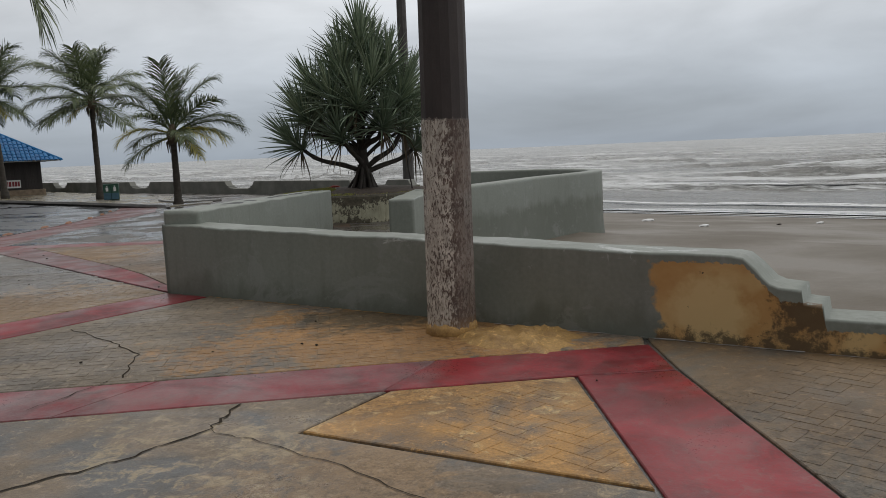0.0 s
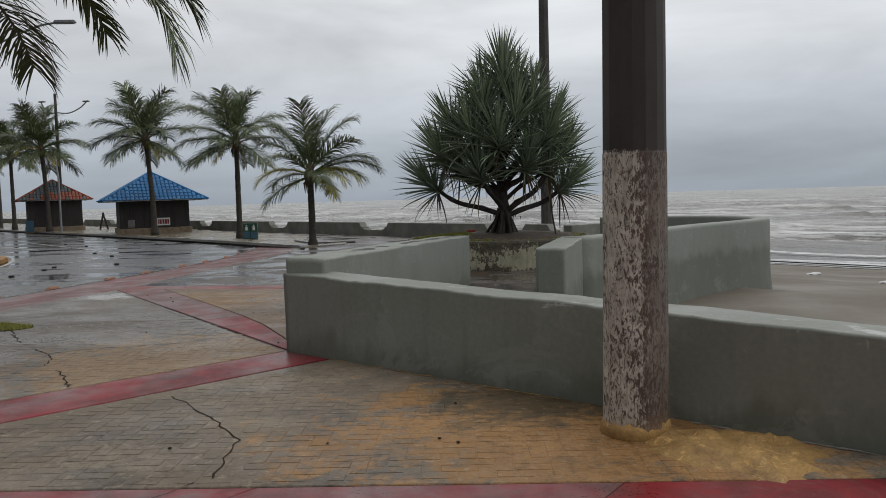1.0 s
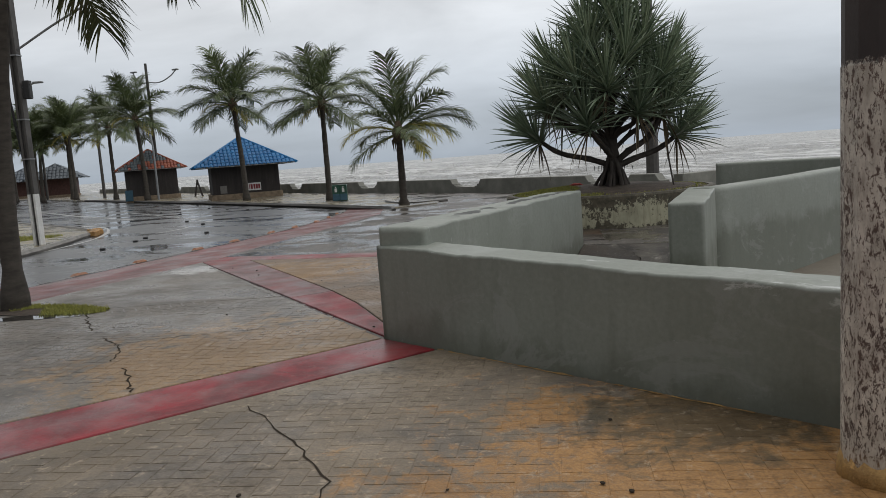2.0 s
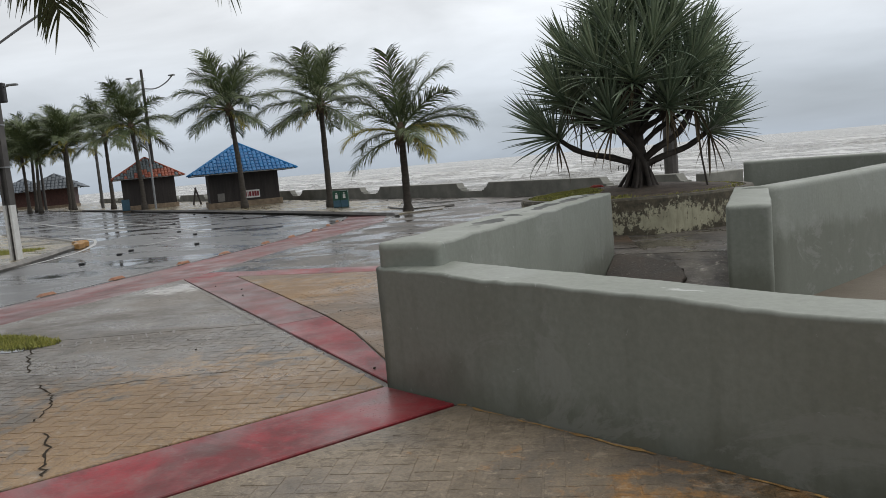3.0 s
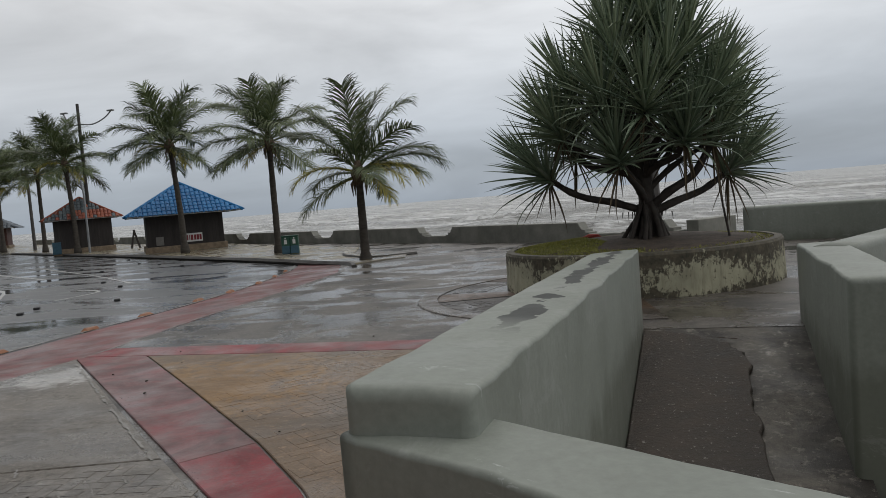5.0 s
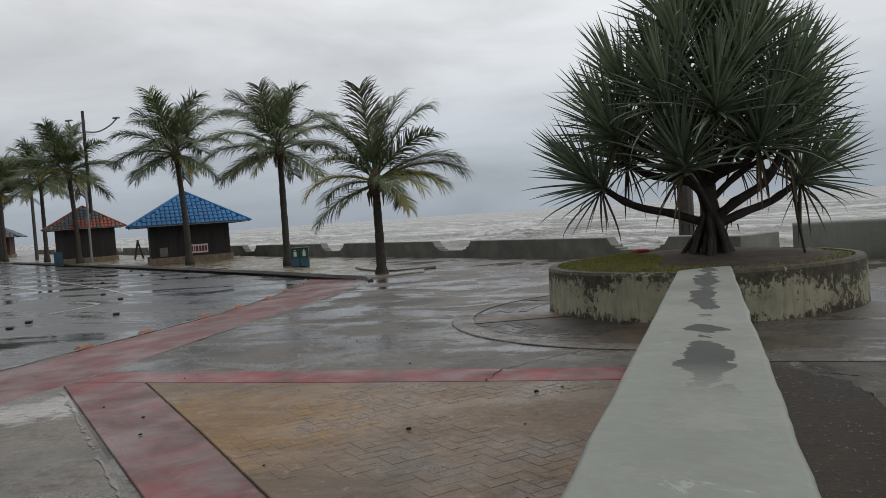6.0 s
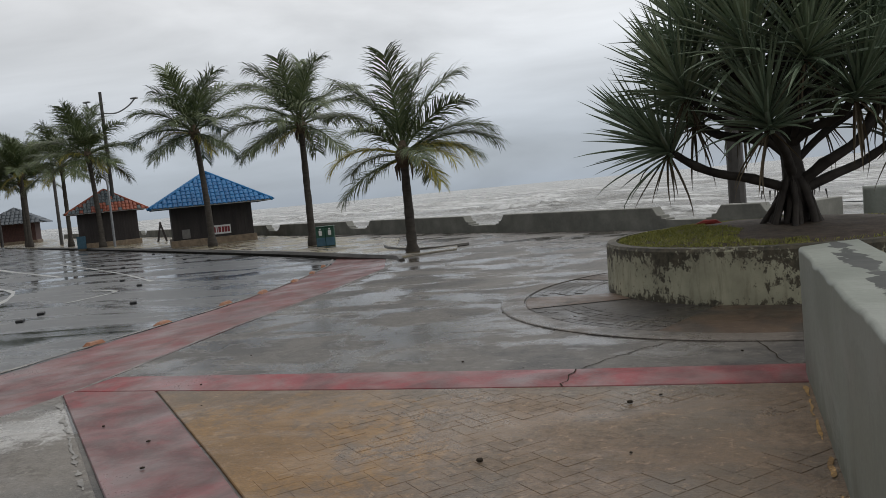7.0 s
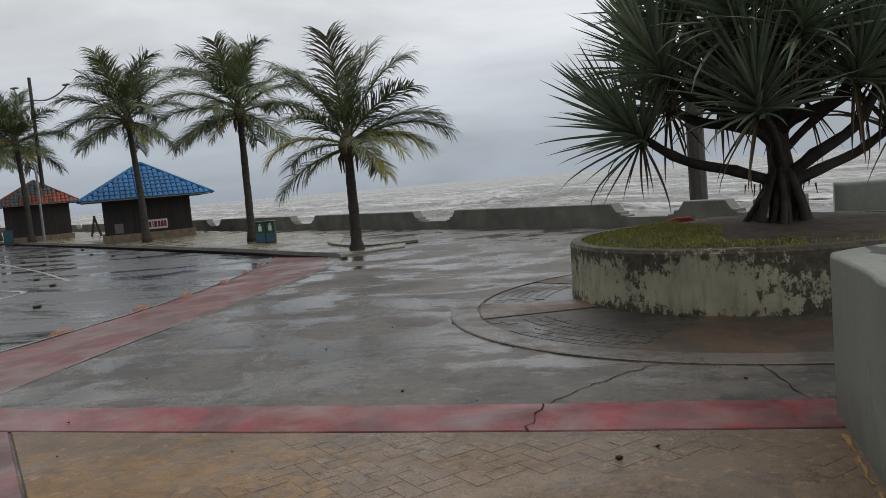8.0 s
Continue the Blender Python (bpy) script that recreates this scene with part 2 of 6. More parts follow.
def wall_paint(name, stained=False, raw=False):
    """Grey-green wall paint with runs and a ragged darker foot; raw: a stretch where the old ochre coat shows."""
    k = Mat(name)
    big, fine, runs = k.noise(1.3, 5, 0.6), k.noise(26, 5, 0.65), k.noise(3.0, 5, 0.6, (3.2, 3.2, 0.35))
    c = k.mix(k.span(big, 0.35, 0.68), (0.221, 0.240, 0.208), (0.257, 0.277, 0.243))
    c = k.mix(k.span(runs, 0.5, 0.75, 0, 0.35), c, (0.165, 0.175, 0.15))
    c = k.mix(k.span(k.noise(7, 7, 0.75, dist=0.8), 0.645, 0.675, 0, 0.6), c, (0.42, 0.44, 0.42))
    c = k.mix(k.span(fine, 0.35, 0.65, 0.22, 0), c, (0.4, 0.4, 0.4), "MULTIPLY")
    # darker and greener towards the foot, with an uneven upper edge
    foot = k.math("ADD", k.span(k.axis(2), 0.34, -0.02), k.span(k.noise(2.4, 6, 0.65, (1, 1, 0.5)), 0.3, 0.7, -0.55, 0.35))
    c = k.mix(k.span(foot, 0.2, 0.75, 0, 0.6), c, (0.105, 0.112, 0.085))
    c = k.mix(k.span(k.noise(1.1, 8, 0.75, (1, 1, 1.6), 0.9), 0.56, 0.60, 0, 0.35), c, (0.30, 0.31, 0.29))
    r = k.span(big, 0.35, 0.65, 0.42, 0.66)
    if stained:
        # long dark damp stains down the middle of the wall's top
        x, y, z = k.axis(0), k.axis(1), k.axis(2)
        mid = k.math("ABSOLUTE", k.math("SUBTRACT", x, 0.24))
        band = k.math("SUBTRACT", k.span(k.noise(2.4, 6, 0.6, (1.3, 1.15, 1), 0.7), 0.38, 0.62), k.span(mid, 0.02, 0.11, 0, 1))
        band = k.math("MULTIPLY", k.span(band, 0.10, 0.18), k.span(y, 1.0, 1.5))
        c = k.mix(k.math("MULTIPLY", k.math("MULTIPLY", band, k.span(z, 0.80, 0.83)), 0.92), c, (0.028, 0.030, 0.029))
        r = k.math("ADD", r, k.math("MULTIPLY", band, 0.15))
    if raw:
        x, z = k.axis(0), k.axis(2)
        # whitish patches drawn out along the wall's top
        top_pale = k.math("MULTIPLY", k.span(k.noise(2.6, 8, 0.72, (0.35, 1.6, 1), 0.3), 0.585, 0.615), k.span(z, 0.60, 0.64))
        c = k.mix(k.math("MULTIPLY", top_pale, 0.75), c, (0.56, 0.58, 0.57))
        wob = k.span(k.noise(3.5, 5, 0.6), 0.3, 0.7, -0.09, 0.09)
        lid = k.math("MAXIMUM", k.math("SUBTRACT", 0.60, k.math("MULTIPLY", k.math("MAXIMUM", k.math("SUBTRACT", x, 6.34), 0.0), 0.95)), k.span(x, 6.90, 6.86, 0.165, 0.345))
        under = k.span(k.math("ADD", k.math("SUBTRACT", lid, z), k.span(k.noise(14, 5, 0.7), 0.3, 0.7, -0.02, 0.02)), 0.0, 0.006)
        on = k.math("MULTIPLY", k.span(k.math("ADD", x, wob), 5.68, 5.72), k.math("MULTIPLY", under, k.span(k.axis(1), 0.06, 0.05)))
        oc = k.mix(k.span(k.noise(2.2, 6, 0.6, dist=0.5), 0.38, 0.62), (0.47, 0.255, 0.085), (0.56, 0.345, 0.14))
        oc = k.mix(k.span(k.math("ADD", k.near((6.12, 0.0, 0.22), 0.42), k.span(k.noise(5, 5, 0.6), 0.3, 0.7, -0.2, 0.2)), 0.22, 0.5, 0, 0.85), oc, (0.66, 0.48, 0.23))
        oc = k.mix(k.span(k.noise(1.6, 3, 0.5), 0.55, 0.62, 0, 0.7), oc, (0.66, 0.47, 0.22))
        low = k.math("ADD", k.math("MAXIMUM", k.span(z, 0.22, -0.02), k.math("MULTIPLY", k.math("MULTIPLY", k.span(x, 6.25, 6.7), k.span(x, 7.4, 6.85)), 1.0)), k.span(k.noise(6, 7, 0.75), 0.3, 0.75, -0.75, 0.5))
        oc = k.mix(k.span(low, 0.42, 0.72, 0, 0.8), oc, (0.035, 0.028, 0.02))
        spots = k.noise(9, 6, 0.7)
        oc = k.mix(k.span(spots, 0.66, 0.69), oc, (0.07, 0.045, 0.025))
        c = k.mix(on, c, oc)
    return k.done(c, r, k.math("ADD", k.math("MULTIPLY", fine, 0.5), big), 0.25, 0.008)


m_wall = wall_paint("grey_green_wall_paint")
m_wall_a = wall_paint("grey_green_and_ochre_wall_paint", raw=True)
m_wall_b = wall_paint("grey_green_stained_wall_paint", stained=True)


def planter_paint():
    k = Mat("peeling_planter_paint")
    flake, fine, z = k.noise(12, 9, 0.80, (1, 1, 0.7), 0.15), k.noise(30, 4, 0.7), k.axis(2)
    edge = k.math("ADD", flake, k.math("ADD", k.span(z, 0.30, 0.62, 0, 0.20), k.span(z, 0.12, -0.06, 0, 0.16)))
    edge = k.math("ADD", edge, k.span(k.noise(0.9, 3), 0.35, 0.65, -0.08, 0.09))
    old = k.mix(k.span(k.noise(11, 5, 0.7), 0.35, 0.65), (0.040, 0.037, 0.026), (0.115, 0.098, 0.066))
    coat = k.mix(k.span(k.noise(2.5, 4), 0.35, 0.65), (0.47, 0.455, 0.33), (0.31, 0.30, 0.215))
    coat = k.mix(k.span(k.noise(5, 5, 0.65, (3, 3, 0.4)), 0.50, 0.72, 0, 0.55), coat, (0.15, 0.14, 0.09))
    c = k.mix(k.span(edge, 0.555, 0.585), coat, old)
    return k.done(c, 0.75, k.math("ADD", k.span(edge, 0.57, 0.61, 0.6, 0), fine), 0.4, 0.006)


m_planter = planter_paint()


def plain(name, col, rough=0.6, metal=0.0, vary=0.25, scale=6.0, bump=0.15, stretch=(1, 1, 1)):
    k = Mat(name, rough, metal)
    a, b = k.noise(scale, 5, 0.6, stretch), k.noise(scale * 8, 4, 0.65, stretch)
    dark = tuple(v * (1 - vary) for v in col)
    lite = tuple(min(1.0, v * (1 + vary)) for v in col)
    c = k.mix(k.span(a, 0.3, 0.7), dark, lite)
    c = k.mix(k.span(b, 0.35, 0.75, 0.25, 0), c, (0.45, 0.45, 0.45), "MULTIPLY")
    return k.done(c, k.span(b, 0.3, 0.7, max(0.05, rough - 0.1), min(1.0, rough + 0.1)), b, bump, 0.01)


def leafy(name, dark, lite, rough=0.42, isl=True):
    k = Mat(name, rough)
    v = k.island() if isl else k.rand()
    c = k.mix(v, dark, lite)
    c = k.mix(k.span(k.noise(3.0, 4), 0.35, 0.7, 0.35, 0), c, (0.5, 0.55, 0.5), "MULTIPLY")
    return k.done(c, rough)


m_palm_trunk = plain("palm_bark", (0.065, 0.056, 0.046), 0.85, vary=0.4, scale=5, bump=0.6, stretch=(1, 1, 3))
m_frond = leafy("palm_frond", (0.060, 0.092, 0.036), (0.155, 0.185, 0.075), 0.5)
m_frond_old = leafy("yellowed_frond", (0.27, 0.25, 0.045), (0.48, 0.42, 0.08))
m_husk = plain("dry_husk", (0.12, 0.09, 0.06), 0.9, vary=0.4)
m_pand = leafy("screw_pine_leaf", (0.14, 0.195, 0.135), (0.32, 0.38, 0.255), 0.34)
m_pand_dry = leafy("dry_leaf", (0.10, 0.075, 0.045), (0.17, 0.13, 0.08), 0.7)
m_pand_bark = plain("screw_pine_bark", (0.05, 0.042, 0.036), 0.85, vary=0.4, scale=7, bump=0.6)
m_soil = plain("damp_soil", (0.075, 0.055, 0.04), 0.9, vary=0.45, scale=9, bump=0.6)
m_grass = leafy("grass_blade", (0.20, 0.22, 0.045), (0.40, 0.38, 0.09), 0.7)
m_white = plain("white_road_paint", (0.40, 0.40, 0.39), 0.35, vary=0.2)
m_whitewash = plain("whitewash", (0.66, 0.66, 0.64), 0.75, vary=0.12)
m_concrete = plain("pole_concrete", (0.17, 0.165, 0.155), 0.75, vary=0.3, scale=3)
m_dark_pole = plain("dark_pole", (0.075, 0.07, 0.066), 0.7, vary=0.35, scale=3)
m_parapet = plain("parapet_render", (0.215, 0.215, 0.19), 0.75, vary=0.3, scale=1.6)
m_metal = plain("galvanised_steel", (0.30, 0.31, 0.32), 0.45, 0.6, vary=0.2)
m_black = plain("black_rubber", (0.02, 0.02, 0.021), 0.5, vary=0.3)
m_ramp = paving("mossy_ramp_concrete", (0.16, 0.145, 0.122), (0.038, 0.033, 0.028), 0.75, 0.3, None, (0.44, 0.41, 0.36))
def tar_mat():
    k = Mat("old_tar", 0.6)
    a, grit = k.noise(1.4, 7, 0.7, dist=0.5), k.noise(28, 4, 0.75)
    c = k.mix(k.span(a, 0.35, 0.65), (0.030, 0.026, 0.022), (0.085, 0.070, 0.058))
    c = k.mix(k.span(grit, 0.62, 0.67, 0, 0.8), c, (0.30, 0.28, 0.25))
    c = k.mix(k.span(k.noise(9, 8, 0.75), 0.60, 0.66, 0, 0.5), c, (0.11, 0.10, 0.09))
    k.b.inputs["Specular IOR Level"].default_value = 0.25
    return k.done(c, k.span(a, 0.35, 0.65, 0.5, 0.8), k.math("ADD", grit, a), 0.8, 0.02)


m_tar = tar_mat()
m_mortar = plain("pale_mortar", (0.29, 0.278, 0.26), 0.7, vary=0.25, scale=12, bump=0.3)
m_edge_line = paving("worn_edge_mortar", (0.30, 0.285, 0.265), (0.15, 0.135, 0.125), 0.5, 0.5)
m_yellow_mortar = paving("yellow_mortar", (0.56, 0.345, 0.125), (0.36, 0.21, 0.08), 0.5, 0.0, None, (0.62, 0.44, 0.20))
m_stud = plain("orange_stud", (0.28, 0.11, 0.045), 0.45, vary=0.35, scale=20)
m_timber = plain("dark_timber", (0.032, 0.026, 0.024), 0.7, vary=0.35, scale=4, stretch=(1, 1, 0.15))
m_brown_wall = plain("red_brown_boards", (0.085, 0.038, 0.030), 0.75, vary=0.3, scale=4)
m_stone = plain("kiosk_plinth", (0.25, 0.19, 0.13), 0.8, vary=0.35, scale=5)
m_kerb = plain("kerb_concrete", (0.20, 0.19, 0.175), 0.6, vary=0.35, scale=3)
m_kerb_dark = plain("damp_kerb", (0.075, 0.068, 0.06), 0.5, vary=0.35, scale=3)
m_promenade = paving("promenade", (0.26, 0.235, 0.19), (0.33, 0.285, 0.16), 0.45, 0.9)
m_bin = plain("green_bin_plastic", (0.024, 0.085, 0.055), 0.4, vary=0.15)
m_sign_blue = plain("blue_panel", (0.05, 0.12, 0.17), 0.5, vary=0.2)
m_sign_white = plain("white_panel", (0.72, 0.72, 0.71), 0.5, vary=0.06)
m_sign_red = plain("red_lettering", (0.22, 0.022, 0.03), 0.5, vary=0.1)
m_fruit = plain("red_cloth", (0.30, 0.03, 0.02), 0.8, vary=0.3)


def tile_mat(name, a, b, worn=None):
    k = Mat(name, 0.4)
    c = k.mix(k.rand(), a, b)
    if worn:
        c = k.mix(k.span(k.noise(0.55, 4, 0.6), 0.50, 0.58), c, worn)
    c = k.mix(k.span(k.noise(6, 5, 0.7), 0.45, 0.75, 0, 0.5), c, (0.4, 0.4, 0.4), "MULTIPLY")
    return k.done(c, k.span(k.noise(8), 0.3, 0.7, 0.50, 0.72))


m_tile_blue = tile_mat("blue_painted_tile", (0.003, 0.118, 0.32), (0.006, 0.165, 0.41))
m_tile_red = tile_mat("red_clay_tile", (0.25, 0.062, 0.036), (0.36, 0.105, 0.055))
m_tile_slate = tile_mat("slate_tile", (0.075, 0.10, 0.115), (0.12, 0.15, 0.165))
m_tile_grey = tile_mat("blue_grey_tile", (0.05, 0.06, 0.07), (0.09, 0.11, 0.135))


def whitewashed_pole():
    k = Mat("pole_with_flaking_whitewash", 0.7)
    z, flake, fine = k.axis(2), k.noise(52, 9, 0.8, (1, 1, 0.42), 0.5), k.noise(45, 4, 0.7)
    bare = k.mix(k.span(k.noise(4, 6, 0.65), 0.35, 0.65), (0.070, 0.050, 0.042), (0.125, 0.085, 0.068))
    up = k.mix(k.span(k.noise(3, 5, 0.6, (1, 1, 0.3)), 0.35, 0.7), (0.028, 0.023, 0.023), (0.065, 0.052, 0.048))
    lime = k.mix(k.span(k.noise(5, 5, 0.6), 0.3, 0.7), (0.42, 0.385, 0.33), (0.68, 0.64, 0.57))
    side = k.span(k.math("ADD", k.axis(0), k.span(flake, 0.3, 0.7, -0.08, 0.08)), -0.01, 0.09)
    flake = k.math("ADD", k.math("MULTIPLY", flake, 0.75), k.math("MULTIPLY", k.noise(8, 6, 0.65, (1, 1, 0.4)), 0.25))
    flake = k.math("ADD", flake, k.span(k.noise(130, 5, 0.75, (1, 1, 0.3)), 0.3, 0.7, -0.05, 0.05))
    on = k.math("SUBTRACT", k.span(flake, 0.530, 0.500), k.math("MULTIPLY", side, 0.72))
    lime = k.mix(k.span(k.noise(20, 7, 0.75, (1, 1, 0.3)), 0.45, 0.65, 0, 0.6), lime, (0.17, 0.14, 0.12))
    c = k.mix(k.span(on, 0.2, 0.5), bare, lime)
    c = k.mix(k.span(k.math("ADD", z, k.span(fine, 0.3, 0.7, -0.02, 0.02)), 1.74, 1.76), c, up)
    c = k.mix(k.math("MULTIPLY", k.span(z, 0.16, 0.02), k.span(flake, 0.4, 0.6)), c, (0.30, 0.17, 0.06))
    return k.done(c, 0.7, k.math("ADD", k.span(on, 0.2, 0.5), fine), 0.35, 0.005)


m_pole = whitewashed_pole()


def sand_mat():
    k = Mat("wet_sand")
    a, fine = k.noise(0.25, 5, 0.6, (1, 1, 1)), k.noise(9, 6, 0.65, (0.5, 2.2, 1), turn=radians(36))
    c = k.mix(k.span(a, 0.35, 0.65), (0.125, 0.103, 0.075), (0.160, 0.134, 0.10))
    c = k.mix(k.span(fine, 0.4, 0.75, 0, 0.35), c, (0.11, 0.095, 0.08))
    return k.done(c, k.span(a, 0.4, 0.62, 0.75, 0.5), fine, 0.3, 0.02)


m_sand = sand_mat()


def sea_mat():
    k = Mat("grey_surf")
    lay = radians(36)                        # crests run along the shore
    streak = k.noise(0.22, 8, 0.70, (0.14, 1.0, 1), 0.5, turn=lay)
    lace = k.noise(1.3, 8, 0.76, (0.28, 1.0, 1), 0.8, turn=lay)
    small = k.noise(1.1, 7, 0.7, (0.30, 1.0, 1), 0.4, turn=lay)
    s = k.math("ADD", k.math("MULTIPLY", k.axis(0), 0.582), k.math("MULTIPLY", k.axis(1), 0.813))
    surf = k.span(k.math("ADD", s, k.span(streak, 0.3, 0.7, -6, 6)), 52, 60)
    f = k.math("ADD", k.math("MULTIPLY", streak, 0.60), k.math("MULTIPLY", lace, 0.42))
    f = k.math("SUBTRACT", f, k.math("MULTIPLY", k.span(surf, 0, 1, 1, 0), 0.07))
    water = k.mix(k.span(small, 0.36, 0.64), (0.085, 0.088, 0.080), (0.20, 0.195, 0.178))
    c = k.mix(k.span(f, 0.50, 0.575, 0, 0.92), water, (0.70, 0.71, 0.71))
    return k.done(c, k.span(f, 0.48, 0.58, 0.25, 0.7), k.math("ADD", k.math("MULTIPLY", streak, 2.0), small), 0.7, 0.5)


m_sea = sea_mat()
def foam_mat():
    k = Mat("shore_foam", 0.6)
    f = k.noise(0.9, 8, 0.75, (0.35, 1.0, 1), 0.8, turn=radians(36))
    return k.done(k.mix(k.span(f, 0.46, 0.54), (0.24, 0.235, 0.22), (0.70, 0.71, 0.71)), k.span(f, 0.46, 0.54, 0.2, 0.7))


m_foam = foam_mat()
m_wash = Mat("thin_wash", 0.12).done((0.20, 0.19, 0.175))


# ---------------------------------------------------------------- mesh helpers
def part(name, bm, material, parent=None, label="", smooth=False):
    """Links a bmesh as one mesh object under a thing or a part."""
    me = bpy.data.meshes.new(name)
    bm.to_mesh(me)
    bm.free()
    me.materials.append(material)
    if smooth:
        for p in me.polygons:
            p.use_smooth = True
    ob = new(name, me)
    if parent:
        ob.parent = parent
    return tagged(ob, label)


def share(name, me, parent, m):
    """One more object on a mesh that is already there."""
    ob = new(name, me)
    ob.parent = parent
    ob.matrix_basis = m
    return ob


def base(name, m, label, category, group="", kind=""):
    ob = new(name)
    ob.empty_display_size = 0.2
    ob.matrix_basis = m
    return tagged(ob, label, category, group, kind)


def prism(poly, z0, z1, bevel=0.0, seg=1):
    """An upright prism on a polygon of (x, y)."""
    bm = bmesh.new()
    lo = [bm.verts.new((x, y, z0)) for x, y in poly]
    hi = [bm.verts.new((x, y, z1)) for x, y in poly]
    n = len(poly)
    top = bm.faces.new(hi)
    bm.faces.new(lo[::-1])
    for i in range(n):
        bm.faces.new((lo[i], lo[(i + 1) % n], hi[(i + 1) % n], hi[i]))
    bmesh.ops.recalc_face_normals(bm, faces=bm.faces)
    if bevel:
        bmesh.ops.bevel(bm, geom=list(top.edges), offset=bevel, segments=seg, affect="EDGES", clamp_overlap=True)
    return bm


def box(sx, sy, sz, at=(0, 0, 0), bevel=0.0, seg=1):
    bm = bmesh.new()
    bmesh.ops.create_cube(bm, size=1, matrix=Matrix.Translation((at[0], at[1], at[2] + sz / 2)) @ Matrix.Diagonal((sx, sy, sz, 1)))
    if bevel:
        bmesh.ops.bevel(bm, geom=list(bm.edges), offset=bevel, segments=seg, affect="EDGES")
    return bm


def join(a, b):
    me = bpy.data.meshes.new("joining")
    b.to_mesh(me)
    b.free()
    a.from_mesh(me)
    bpy.data.meshes.remove(me)
    return a


def tube(points, radii, sides=8, rough=0.0, rng=None, cap=True):
    """A tapered tube along points."""
    bm = bmesh.new()
    rings = []
    for i, p in enumerate(points):
        p = Vector(p)
        d = (Vector(points[min(i + 1, len(points) - 1)]) - Vector(points[max(i - 1, 0)])).normalized()
        side = d.cross(Vector((0, 0, 1)))
        side = Vector((1, 0, 0)) if side.length < 0.05 else side.normalized()
        if abs(d.z) > 0.95:
            side = Vector((1, 0, 0))
            side = (side - d * side.dot(d)).normalized()
        up = side.cross(d).normalized()
        ring = []
        for k in range(sides):
            a = 2 * math.pi * k / sides
            r = radii[i] * (1 + (rng.uniform(-rough, rough) if rng else 0))
            ring.append(bm.verts.new(p + (side * math.cos(a) + up * math.sin(a)) * r))
        rings.append(ring)
    for a, b in zip(rings, rings[1:]):
        for k in range(sides):
            bm.faces.new((a[k], a[(k + 1) % sides], b[(k + 1) % sides], b[k]))
    if cap:
        bm.faces.new(rings[0][::-1])
        bm.faces.new(rings[-1])
    bmesh.ops.recalc_face_normals(bm, faces=bm.faces)
    return bm


def spline(pts, n):
    """Catmull-Rom through points, n steps a span."""
    v = [Vector(p) for p in pts]
    v = [v[0] * 2 - v[1], *v, v[-1] * 2 - v[-2]]
    out = []
    for i in range(1, len(v) - 2):
        for k in range(n):
            t = k / n
            a, b, c, d = v[i - 1:i + 3]
            out.append(0.5 * (2 * b + (c - a) * t + (2 * a - 5 * b + 4 * c - d) * t * t + (3 * b - a - 3 * c + d) * t ** 3))
    out.append(v[-2])
    return out


def inside(x, y, poly):
    hit, j = False, len(poly) - 1
    for i in range(len(poly)):
        (xi, yi), (xj, yj) = poly[i], poly[j]
        if (yi > y) != (yj > y) and x < (xj - xi) * (y - yi) / (yj - yi) + xi:
            hit = not hit
        j = i
    return hit


def strip(name, pts, width, z, material, parent=None, rng=None, label=""):
    """A thin uneven ribbon on the ground along points: a crack, a line."""
    bm, row = bmesh.new(), []
    for i, p in enumerate(pts):
        d = Vector(pts[min(i + 1, len(pts) - 1)]) - Vector(pts[max(i - 1, 0)])
        nrm = Vector((-d.y, d.x)).normalized()
        w = width * (rng.uniform(0.5, 1.5) if rng else 1) / 2
        row.append((bm.verts.new((p[0] + nrm.x * w, p[1] + nrm.y * w, z)), bm.verts.new((p[0] - nrm.x * w, p[1] - nrm.y * w, z))))
    for a, b in zip(row, row[1:]):
        bm.faces.new((a[0], a[1], b[1], b[0]))
    bmesh.ops.recalc_face_normals(bm, faces=bm.faces)
    for f in bm.faces:
        if f.normal.z < 0:
            f.normal_flip()
    return part(name, bm, material, parent, label)


# the shore's frame: U runs along parapet and kiosks, V towards the sea
U, V = Vector((-0.813, 0.582)), Vector((0.582, 0.813))


def shore(r, s):
    p = U * r + V * s
    return (p.x, p.y)


# ---------------------------------------------------------------- ground, beach and sea
def ground_height(s):
    if s < 13.0:
        return -0.75
    return -1.0 - 0.0625 * (min(s, 70.0) - 13.0)


bm = bmesh.new()
ss = [-3500, -900, -250, -80, -30, -8, 4, 12.9, 13.1, 16, 20, 25, 30, 36, 45, 60, 90, 300, 1200, 4200]
rr = [-4000, -1200, -400, -150, -60, -25, -10, 0, 10, 20, 35, 60, 110, 250, 700, 2000, 4000]
grid = [[bm.verts.new((*shore(r, s), ground_height(s))) for s in ss] for r in rr]
for i in range(len(rr) - 1):
    for j in range(len(ss) - 1):
        bm.faces.new((grid[i][j], grid[i][j + 1], grid[i + 1][j + 1], grid[i + 1][j]))
bmesh.ops.recalc_face_normals(bm, faces=bm.faces)
if sum(f.normal.z for f in bm.faces) < 0:
    bmesh.ops.reverse_faces(bm, faces=bm.faces)
tagged(part("ground", bm, m_sand), "damp grey-brown beach sand sloping to the sea", "beach", kind="structure")

SEA = -2.55


